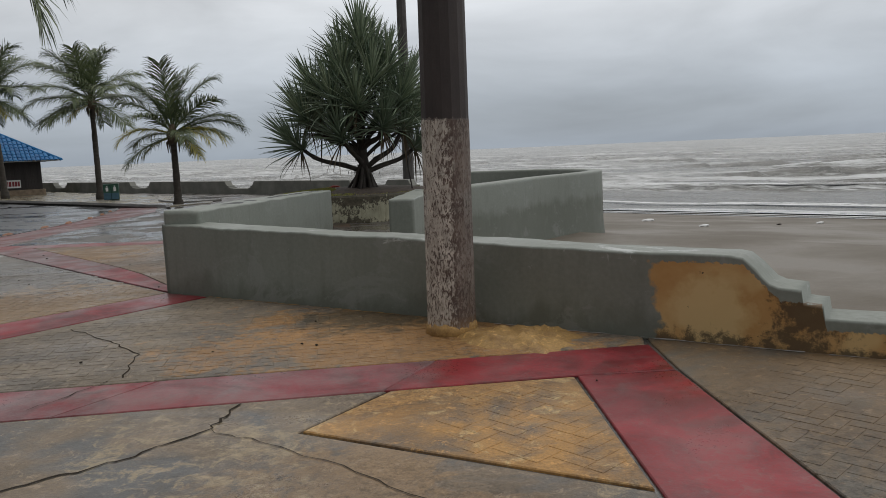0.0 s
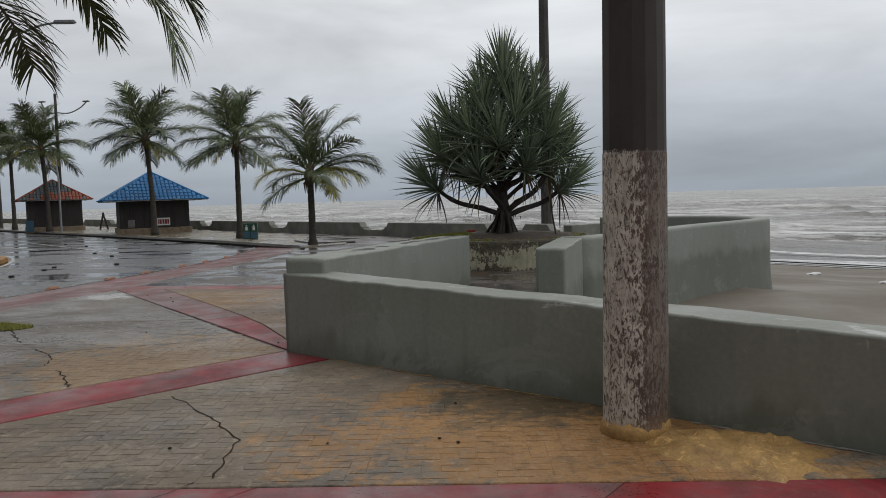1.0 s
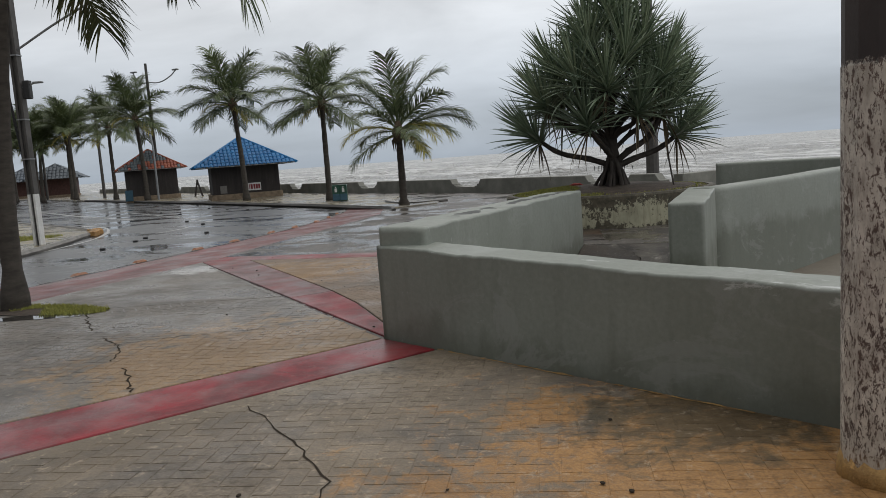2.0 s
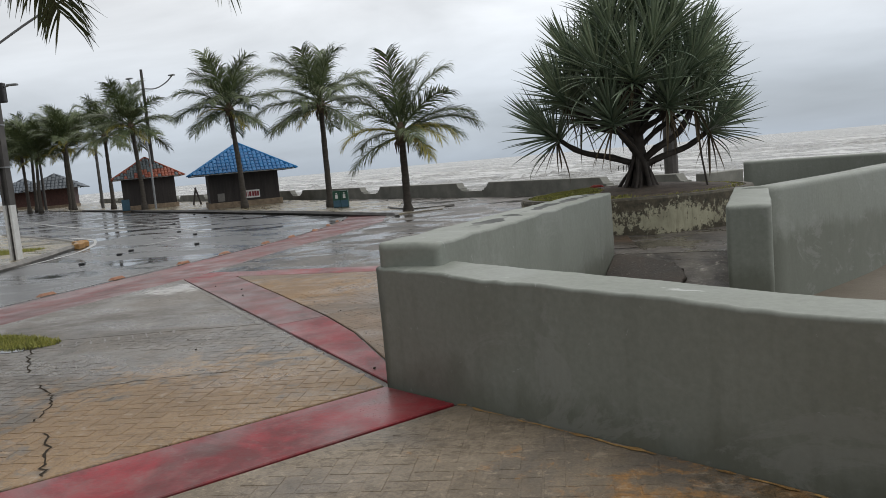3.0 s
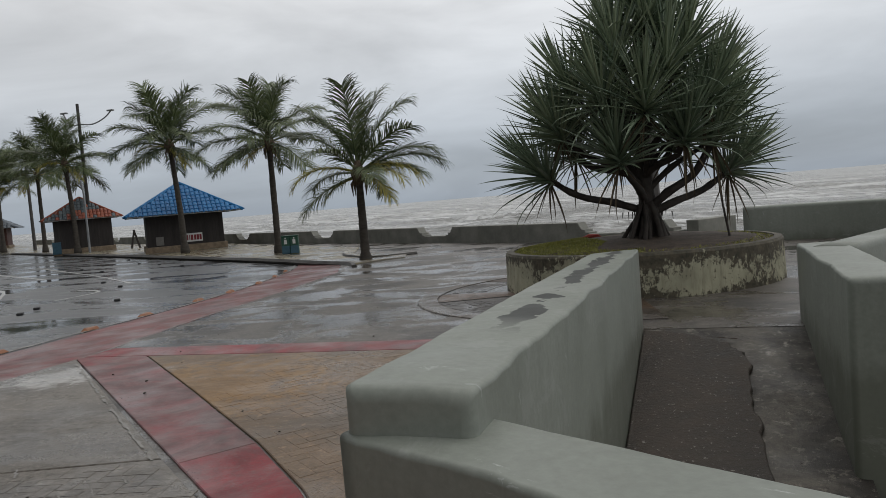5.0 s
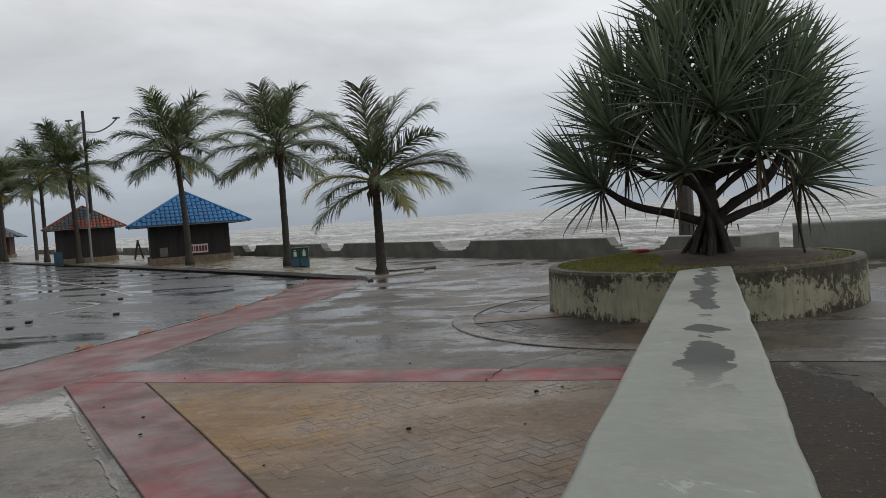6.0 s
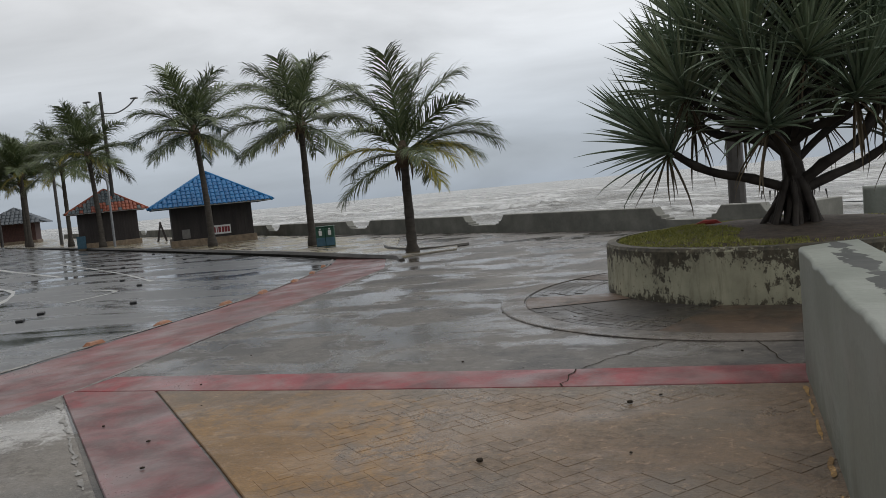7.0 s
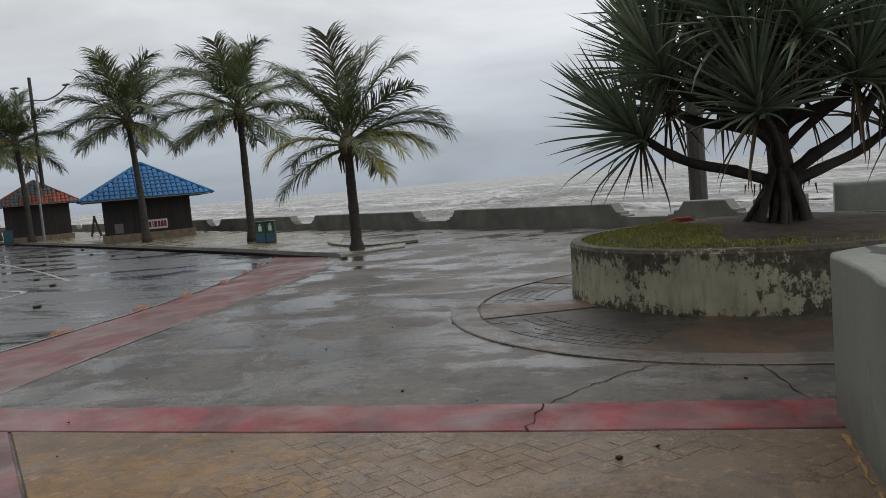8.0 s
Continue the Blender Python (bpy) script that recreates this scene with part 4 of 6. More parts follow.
# the parapet's end turns seawards
ob = part("stretch", box(0.36, 1.6, 2.1, (0, 0.8, -1.6), 0.015), m_parapet, parapet)
ob.matrix_basis = pose(*shore(10.05, 15.1), 0.0, 0, 0, ang) @ pose(0, -1.9, 0)

# ---------------------------------------------------------------- planter
planter = base("planter", pose(PX, PY, 0), "round raised planter with peeling pale paint and black mould", "planter")
bm = bmesh.new()
rows = []
rng = random.Random(2)
for i in range(72):
    a = 2 * math.pi * i / 72
    j = rng.uniform(-0.008, 0.008)
    rows.append([bm.verts.new(((r + j) * math.cos(a), (r + j) * math.sin(a), z)) for r, z in ((PR + 0.01, -0.1), (PR, 0.1), (PR - 0.01, 0.55), (PR - 0.03, 0.585), (PR - 0.14, 0.59), (PR - 0.16, 0.4))])
for i in range(72):
    a, b = rows[i], rows[(i + 1) % 72]
    for k in range(5):
        bm.faces.new((a[k], b[k], b[k + 1], a[k + 1]))
bmesh.ops.recalc_face_normals(bm, faces=bm.faces)
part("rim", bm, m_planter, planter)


def planter_soil(x, y):
    d = math.hypot(x, y) / (PR - 0.1)
    return 0.56 + 0.14 * max(0.0, 1 - d * d) + 0.02 * noise.noise(Vector((x * 3, y * 3, 0)))


bm = bmesh.new()
c = bm.verts.new((0, 0, planter_soil(0, 0)))
prev = None
for k in range(1, 15):
    r = (PR - 0.11) * k / 14
    ring = [bm.verts.new((r * math.cos(2 * math.pi * i / 56), r * math.sin(2 * math.pi * i / 56), planter_soil(r * math.cos(2 * math.pi * i / 56), r * math.sin(2 * math.pi * i / 56)))) for i in range(56)]
    for i in range(56):
        if prev:
            bm.faces.new((prev[i], ring[i], ring[(i + 1) % 56], prev[(i + 1) % 56]))
        else:
            bm.faces.new((c, ring[i], ring[(i + 1) % 56]))
    prev = ring
bmesh.ops.recalc_face_normals(bm, faces=bm.faces)
part("soil", bm, m_soil, planter, "bare damp soil", smooth=True)


def grass_patch(name, spots, height, label, at, blades_per=1):
    """Blades at (x, y, z) spots, in one mesh."""
    rng = random.Random(len(spots))
    verts, faces = [], []
    for x, y, z in spots:
        for _ in range(blades_per):
            a, h, w = rng.uniform(0, 6.28), height * rng.uniform(0.5, 1.2), rng.uniform(0.004, 0.009)
            lx, ly = rng.gauss(0, h * 0.5), rng.gauss(0, h * 0.5)
            dx, dy = math.cos(a) * w, math.sin(a) * w
            ox, oy = rng.gauss(0, 0.02), rng.gauss(0, 0.02)
            i = len(verts)
            verts += [(x + ox - dx, y + oy - dy, z), (x + ox + dx, y + oy + dy, z), (x + ox + lx, y + oy + ly, z + h)]
            faces.append((i, i + 1, i + 2))
    me = bpy.data.meshes.new(name)
    me.from_pydata(verts, [], faces)
    me.materials.append(m_grass)
    ob = new(name, me)
    ob.matrix_basis = pose(*at)
    return tagged(ob, label, "grass", kind="stuff")


rng = random.Random(8)
spots = []
while len(spots) < 7000:
    a, r = rng.uniform(0, 6.283), (PR - 0.16) * math.sqrt(rng.random())
    x, y = r * math.cos(a), r * math.sin(a)
    d = noise.noise(Vector((x * 1.3, y * 1.3, 4))) * 0.5
    if x + 0.25 * y < -0.75 + d or (r > 1.62 + d * 0.3 and x < 0.2):
        spots.append((x, y, planter_soil(x, y) - 0.005))
    elif r > 1.75 and rng.random() < 0.3:
        spots.append((x, y, planter_soil(x, y) - 0.005))
grass_patch("grass", spots, 0.032, "short yellowish green grass in the planter", (PX, PY, 0), 2)


# ---------------------------------------------------------------- screw pine in the planter
def sword_leaf(length, width, bend, seg=6):
    """A long stiff folded leaf along +x that bends over towards its tip."""
    bm = bmesh.new()
    rows, ang, p = [], bend[0], Vector((0, 0, 0))
    for i in range(seg + 1):
        t = i / seg
        w = width * (0.80 + 0.55 * t - 1.30 * t * t) if i < seg else 0.002
        fold = w * 0.40
        up = Vector((-math.sin(ang), 0, math.cos(ang)))
        rows.append([bm.verts.new(p + Vector((0, -w / 2, 0)) + up * fold), bm.verts.new(p), bm.verts.new(p + Vector((0, w / 2, 0)) + up * fold)])
        p = p + Vector((math.cos(ang), 0, math.sin(ang))) * (length / seg)
        ang -= bend[1] / seg * (2.4 * t * t + 0.2)
    for a, b in zip(rows, rows[1:]):
        for k in (0, 1):
            bm.faces.new((a[k], b[k], b[k + 1], a[k + 1]))
    return bm


def bm_mesh(name, bm, material):
    me = bpy.data.meshes.new(name)
    bm.to_mesh(me)
    bm.free()
    me.materials.append(material)
    return me


TREE = Vector((0.28, 10.2, 0.62))
screw_pine = base("screw_pine", Matrix.Translation(TREE), "dark green screw pine with stilt roots and spiky leaf heads", "tree")
rng = random.Random(21)
trunk_pts = [(0, 0, -0.1), (0.02, 0, 0.35), (0.0, 0.02, 0.8), (-0.03, 0.02, 1.4), (0.03, 0.0, 2.1), (0.02, 0, 2.9)]
part("trunk", tube([tuple(p) for p in spline(trunk_pts, 3)], [0.16 - 0.0065 * i for i in range(16)], 10, 0.08, rng), m_pand_bark, screw_pine, smooth=True)
for i in range(19):
    a = 2 * math.pi * i / 19 + rng.uniform(-0.16, 0.16)
    r, h = rng.uniform(0.27, 0.47), rng.uniform(0.34, 0.66)
    pts = [(0.10 * math.cos(a), 0.10 * math.sin(a), h), (r * 0.60 * math.cos(a + 0.1), r * 0.60 * math.sin(a + 0.1), h * 0.55), (r * math.cos(a), r * math.sin(a), -0.08)]
    th = rng.uniform(0.75, 1.15)
    part("stilt_root", tube([tuple(p) for p in spline(pts, 3)], [v * th for v in (0.045, 0.045, 0.042, 0.04, 0.04, 0.042, 0.05)], 6, 0.12, rng), m_pand_bark, screw_pine, smooth=True)

# leaf heads: offset across, away, height of the head, height where its limb leaves the trunk
heads = [
    (-1.46, 0.05, 1.06, 0.50), (-0.60, -0.80, 1.22, 0.66), (0.34, -0.85, 1.46, 1.05), (1.32, 0.05, 0.98, 0.46), (0.95, -0.35, 1.45, 0.52), (-0.85, 0.85, 1.42, 1.0), (0.75, 0.85, 1.45, 1.0), (-0.1, 1.1, 1.5, 1.1),
    (-1.28, -0.20, 1.68, 0.85), (-0.25, -1.00, 1.90, 1.0), (0.78, -0.62, 2.00, 1.1), (1.30, 0.20, 1.68, 0.8), (-0.85, 0.75, 1.85, 1.0), (0.75, 0.75, 1.95, 1.0), (-0.72, -0.70, 2.05, 1.1), (0.0, 1.0, 2.0, 1.1),
    (-0.98, 0.05, 2.28, 1.3), (0.15, -0.80, 2.42, 1.4), (0.98, 0.00, 2.30, 1.3), (-0.45, -0.50, 2.62, 1.6), (0.58, -0.35, 2.72, 1.7), (-0.45, 0.55, 2.5, 1.5), (0.5, 0.5, 2.6, 1.5),
    (-0.34, 0.0, 3.02, 2.0), (0.36, 0.05, 3.08, 2.1), (0.02, -0.32, 3.16, 2.1), (0.05, 0.05, 3.50, 2.5),
]
ACROSS, AWAY = Vector((0.93, 0.36, 0)), Vector((-0.36, 0.93, 0))
leaf_kinds = [bm_mesh("leaf", sword_leaf(1.0, 0.062, (0.0, b)), m_pand) for b in (0.04, 0.14, 0.34, 0.8, 1.5)]
dry_kinds = [bm_mesh("leaf", sword_leaf(0.95, 0.055, (0.0, b)), m_pand_dry) for b in (0.3, 0.8)]
for hi, (across, away, top, leave) in enumerate(heads):
    flat = ACROSS * across + AWAY * away
    reach = flat.length
    out = flat.normalized()
    tip = flat + Vector((0, 0, top))
    low = top < 1.55
    side = Vector((-out.y, out.x, 0))
    rise = top - leave
    pts = [Vector((0, 0, leave - 0.05)), out * reach * 0.32 + side * rng.uniform(-0.08, 0.08) + Vector((0, 0, leave + (0.22 if low else 0.34) * rise)), out * reach * 0.72 + side * rng.uniform(-0.10, 0.10) + Vector((0, 0, leave + (0.50 if low else 0.66) * rise)), tip]
    rad = (0.064 if low else 0.050) * rng.uniform(0.9, 1.1)
    part("branch", tube([tuple(p) for p in spline(pts, 4)], [rad * (1.2 if i == 0 else 1.0) - 0.0018 * i + (0.008 if i in (4, 9) else 0) for i in range(13)], 8, 0.08, rng), m_pand_bark, screw_pine, smooth=True)
    for k in range(5 if hi in (0, 1, 3, 4) else 0):
        f = rng.uniform(0.06, 0.30)
        q = out * reach * f + Vector((0, 0, leave - 0.03)) + side * rng.uniform(-0.04, 0.04)
        part("aerial_root", tube([tuple(q), tuple(q + Vector((rng.uniform(-0.02, 0.02), 0, -rng.uniform(0.07, 0.14))))], [0.010, 0.003], 4), m_pand_bark, screw_pine)
    tilt = (0.80 if reach > 1.2 else 0.42) if low else 0.42 if top < 2.4 else 0.24
    axis = (out * tilt * min(1.0, reach) + Vector((0, 0, 0.8))).normalized()
    turn = axis.to_track_quat("Z", "X").to_matrix().to_4x4()
    n = 88 if top < 2.9 else 96
    single = hi in (0, 1, 2)
    bm = bmesh.new()
    if single:
        core = part("rosette", join(bm, tube([(0, 0, -0.1), (0, 0, 0.12)], [0.06, 0.03], 6)), m_pand, screw_pine, "leaf head of long folded leaves")
        core.matrix_basis = Matrix.Translation(tip) @ turn
    for k in range(n):
        f = k / n
        el = radians(88 - 80 * f ** 0.9 + rng.uniform(-7, 7))
        az2 = k * 2.39996 + rng.uniform(-0.15, 0.15)
        m = Matrix.Translation((0, 0, 0.16 - 0.26 * f)) @ Matrix.Rotation(az2, 4, "Z") @ Matrix.Rotation(-el, 4, "Y") @ Matrix.Rotation(rng.uniform(-0.25, 0.25), 4, "X") @ Matrix.Scale(rng.uniform(0.80, 1.12) * (1.0 - 0.08 * f), 4) @ Matrix.Translation((0.03, 0, 0))
        kind = leaf_kinds[4 if f > 0.86 and rng.random() < 0.6 else min(3, int(f * 2.6 + rng.random() * 1.0))]
        if single:
            share("leaf", kind, core, m)
        else:
            i0 = len(bm.verts)
            bm.from_mesh(kind)
            bm.verts.ensure_lookup_table()
            bmesh.ops.transform(bm, matrix=m, verts=bm.verts[i0:])
    if not single:
        ob = part("rosette", bm, m_pand, screw_pine, "leaf head of long folded leaves")
        ob.matrix_basis = Matrix.Translation(tip) @ turn
    if top < 2.1:
        bm = bmesh.new()
        for k in range(7 if low else 5):
            i0 = len(bm.verts)
            bm.from_mesh(dry_kinds[k % 2])
            bm.verts.ensure_lookup_table()
            m = Matrix.Translation((0, 0, -0.06)) @ Matrix.Rotation(rng.uniform(0, 6.28), 4, "Z") @ Matrix.Rotation(radians(rng.uniform(40, 82)), 4, "Y") @ Matrix.Scale(rng.uniform(0.55, 0.95), 4)
            bmesh.ops.transform(bm, matrix=m, verts=bm.verts[i0:])
        ob = part("dry_leaves", bm, m_pand_dry, screw_pine, "withered hanging leaves")
        ob.matrix_basis = Matrix.Translation(tip)
# a prop under one limb
tagged(part("prop_pole", tube([(1.46, 10.2, 0.56), (1.38, 10.2, 1.1), (1.33, 10.18, 1.62)], [0.018, 0.016, 0.02], 6), m_pand_bark), "thin stick propping a limb of the screw pine", "stick")

# ---------------------------------------------------------------- coconut palms
def frond_mesh(name, el, droop, length, material, seed, plume=0.38):
    """A feather leaf along +x: a rachis that rises at el and arches over, with two ranks of stiff leaflets that hang at their tips."""
    rng = random.Random(seed)
    seg, pts, ang, p = 14, [], radians(el), Vector((0, 0, 0))
    for i in range(seg + 1):
        pts.append(p.copy())
        p = p + Vector((math.cos(ang), 0, math.sin(ang))) * (length / seg)
        ang -= radians(droop) / seg * (0.35 + 1.3 * i / seg)
    bm = tube([tuple(q) for q in pts], [0.036 * (1 - 0.85 * i / seg) + 0.003 for i in range(seg + 1)], 4)
    count = 84
    for i in range(count):
        f = 0.16 + 0.84 * (i + 0.5) / count
        k = min(seg - 1, int(f * seg))
        q = pts[k].lerp(pts[k + 1], f * seg - k)
        d = (pts[k + 1] - pts[k]).normalized()
        over = Vector((-d.z, 0, d.x))
        size = length * plume * (0.50 + 1.60 * f - 1.50 * f * f) * rng.uniform(0.85, 1.12) + 0.05
        for side in (-1, 1):
            if rng.random() < 0.12:
                continue
            fwd = 0.75 + 0.55 * f + rng.uniform(-0.35, 0.35)
            way = (d * fwd + Vector((0, side * 0.9, 0)) + over * rng.uniform(-0.15, 0.45)).normalized()
            w = 0.0060 * length
            nrm = (d - way * d.dot(way)).normalized()
            nrm = (nrm + over * rng.uniform(-0.2, 0.5)).normalized()
            sag = rng.uniform(0.15, 0.85)
            a, last = q.copy(), None
            for t in range(4):
                ww = w * (0.75, 1.0, 0.8, 0.08)[t]
                row = (bm.verts.new(a - nrm * ww), bm.verts.new(a + nrm * ww))
                if last:
                    bm.faces.new((last[0], row[0], row[1], last[1]))
                last = row
                a = a + way * (size / 3)
                way = (way + Vector((0, 0, -sag * (0.6 + 0.5 * t)))).normalized()
    return bm_mesh(name, bm, material)


frond_kinds = [frond_mesh("frond", el, dr, ln, m_frond, 30 + i) for i, (el, dr, ln) in enumerate(((82, 36, 2.45), (70, 52, 2.55), (54, 64, 2.6), (34, 62, 2.5), (14, 54, 2.4), (-8, 42, 2.2)))]
old_kinds = [frond_mesh("frond", el, dr, 2.0, m_frond_old, 50 + i) for i, (el, dr) in enumerate(((20, 80), (-12, 60)))]
old_kinds += [frond_mesh("frond", el, dr, 2.75, m_frond, 60 + i, 0.24) for i, (el, dr) in enumerate(((14, 118), (24, 104)))]


def palm(at, height, lean, seed, label, size=1.0, girth=0.13, count=22, extra=(), old=2, group="row of coconut palms", right=None, coarse=False):
    """A palm with its base at at; lean: the offset of the crown; extra: (azimuth, kind, size) of single fronds."""
    rng = random.Random(seed)
    palm_tree = base("palm_tree", pose(*at), label, "palm tree", group)
    top = Vector((lean[0], lean[1], height))
    pts = spline([(0, 0, -0.1), (lean[0] * 0.15, lean[1] * 0.15, height * 0.35), (lean[0] * 0.55, lean[1] * 0.55, height * 0.7), tuple(top)], 6)
    rad = [girth * ((1.55 if i == 0 else 1.3 if i == 1 else 1.0) - 0.32 * i / len(pts)) * (1.05 if i % 2 else 0.97) for i in range(len(pts))]
    part("trunk", tube([tuple(p) for p in pts], rad, 10, 0.05, rng), m_palm_trunk, palm_tree, smooth=True)
    heart = tube([tuple(top + Vector((0, 0, -0.35))), tuple(top + Vector((0, 0, -0.05))), tuple(top + Vector((0, 0, 0.35)))], [girth * 0.75, girth * 1.7, girth * 0.6], 8, 0.12, rng)
    part("husk", heart, m_husk, palm_tree, "brown fibrous crown base")
    for k in range(count):
        f = k / count
        kind = frond_kinds[min(5, int(f ** 0.9 * 6.0 + rng.uniform(0, 0.5)))] if not coarse else frond_kinds[min(4, int(f * 5))]
        m = Matrix.Translation(top + Vector((0, 0, 0.12 - 0.2 * f))) @ Matrix.Rotation(k * 2.39996 + seed, 4, "Z") @ Matrix.Rotation(rng.uniform(-0.4, 0.4), 4, "X") @ Matrix.Rotation(rng.uniform(-0.16, 0.16), 4, "Y") @ Matrix.Scale(size * rng.uniform(0.82, 1.08), 4)
        share("frond", kind, palm_tree, m)
    for az, kind, sc in extra:
        m = Matrix.Translation(top) @ Matrix.Rotation(radians(az), 4, "Z") @ Matrix.Scale(sc, 4)
        share("frond", frond_kinds[kind] if kind < 6 else old_kinds[kind - 6], palm_tree, m)
    for k in range(old):
        m = Matrix.Translation(top + Vector((0, 0, -0.12))) @ Matrix.Rotation(rng.uniform(0, 6.28), 4, "Z") @ Matrix.Scale(size * rng.uniform(0.6, 0.9), 4)
        tagged(share("frond", old_kinds[k % 2], palm_tree, m), "yellowed hanging frond")
    for k in range(4 if not coarse else 0):
        a = rng.uniform(0, 6.28)
        b = top + Vector((0.12 * math.cos(a), 0.12 * math.sin(a), -0.1))
        part("leaf_stub", tube([tuple(b), tuple(b + Vector((0.10 * math.cos(a), 0.10 * math.sin(a), -0.2))), tuple(b + Vector((0.08 * math.cos(a), 0.08 * math.sin(a), -0.55)))], [0.03, 0.045, 0.008], 5, 0.2, rng), m_husk, palm_tree, "dry leaf base")
    return palm_tree


GP = 0.02
palm((-8.02, 18.02, 0.0), 2.45, (-0.02, 0.05), 5, "coconut palm with ragged crown and yellowing lower fronds on the promenade", 0.92, 0.135, 11, ((20, 3, 0.92), (2, 6, 0.95), (335, 7, 0.75), (215, 6, 0.95), (45, 0, 0.98), (20, 1, 0.95), (190, 1, 0.95), (185, 2, 0.85), (10, 4, 0.8)), 2)
palm((-13.98, 23.47, GP), 4.15, (-0.05, 0.1), 9, "tall coconut palm beside the litter bin", 1.02, 0.13, 20, ((190, 5, 1.1), (215, 4, 1.05)))
palm((-21.57, 28.11, GP), 4.95, (-0.35, 0.1), 13, "tall coconut palm before the blue-roofed kiosk", 1.12, 0.145, 21, ((195, 4, 1.2),))
palm((-36.1, 36.95, GP), 5.6, (-0.3, 0.0), 2, "coconut palm before the red-roofed kiosk", 1.25, 0.16, 22)
palm((-44.8, 43.0, GP), 5.7, (-0.2, 0.2), 17, "coconut palm farther along the promenade", 1.3, 0.16, 20)
far = [(-56.0, 49.6, 5.6), (-60.0, 53.2, 6.0), (-66.5, 54.6, 5.8), (-74.0, 58.2, 6.0), (-58.5, 51.5, 5.0), (-61.0, 50.3, 4.6), (-64.5, 52.0, 5.4), (-68, 53, 4.9), (-71.5, 55, 5.3), (-76, 57, 5.0), (-82, 60.5, 5.6), (-88, 64, 5.2), (-96, 69, 5.4)]
for i, (x, y, h) in enumerate(far):
    palm((x, y, GP), h + 0.6, (0.2 * (i % 3 - 1), 0.1), 40 + i, "coconut palm in a distant row along the road", 1.35 + 0.05 * (i % 3), 0.17, 18, coarse=True)
palm((-5.66, 1.07, -0.01), 4.82, (0.46, 0.17), 3, "coconut palm in a grass patch at the road's edge", 1.25, 0.125, 12, ((19, 8, 1.30), (36, 9, 1.25), (85, 9, 1.1)), 1)

# ---------------------------------------------------------------- kiosks
def roof_tile():
    """One clay tile along -y (down the slope), half round with a lip."""
    bm = bmesh.new()
    rows = []
    for y, lift in ((0.05, 0.0), (-0.40, 0.028)):
        rows.append([bm.verts.new((0.105 * math.cos(radians(180 - 30 * k)) , y, lift + 0.062 * math.sin(radians(30 * k)))) for k in range(7)])
    for k in range(6):
        bm.faces.new((rows[0][k], rows[1][k], rows[1][k + 1], rows[0][k + 1]))
    for row, z in ((rows[1], 0.02),):
        low = [bm.verts.new((v.co.x, v.co.y, v.co.z - z)) for v in row]
        for k in range(6):
            bm.faces.new((row[k], low[k], low[k + 1], row[k + 1]))
    bmesh.ops.recalc_face_normals(bm, faces=bm.faces)
    return bm


tile_meshes = {}


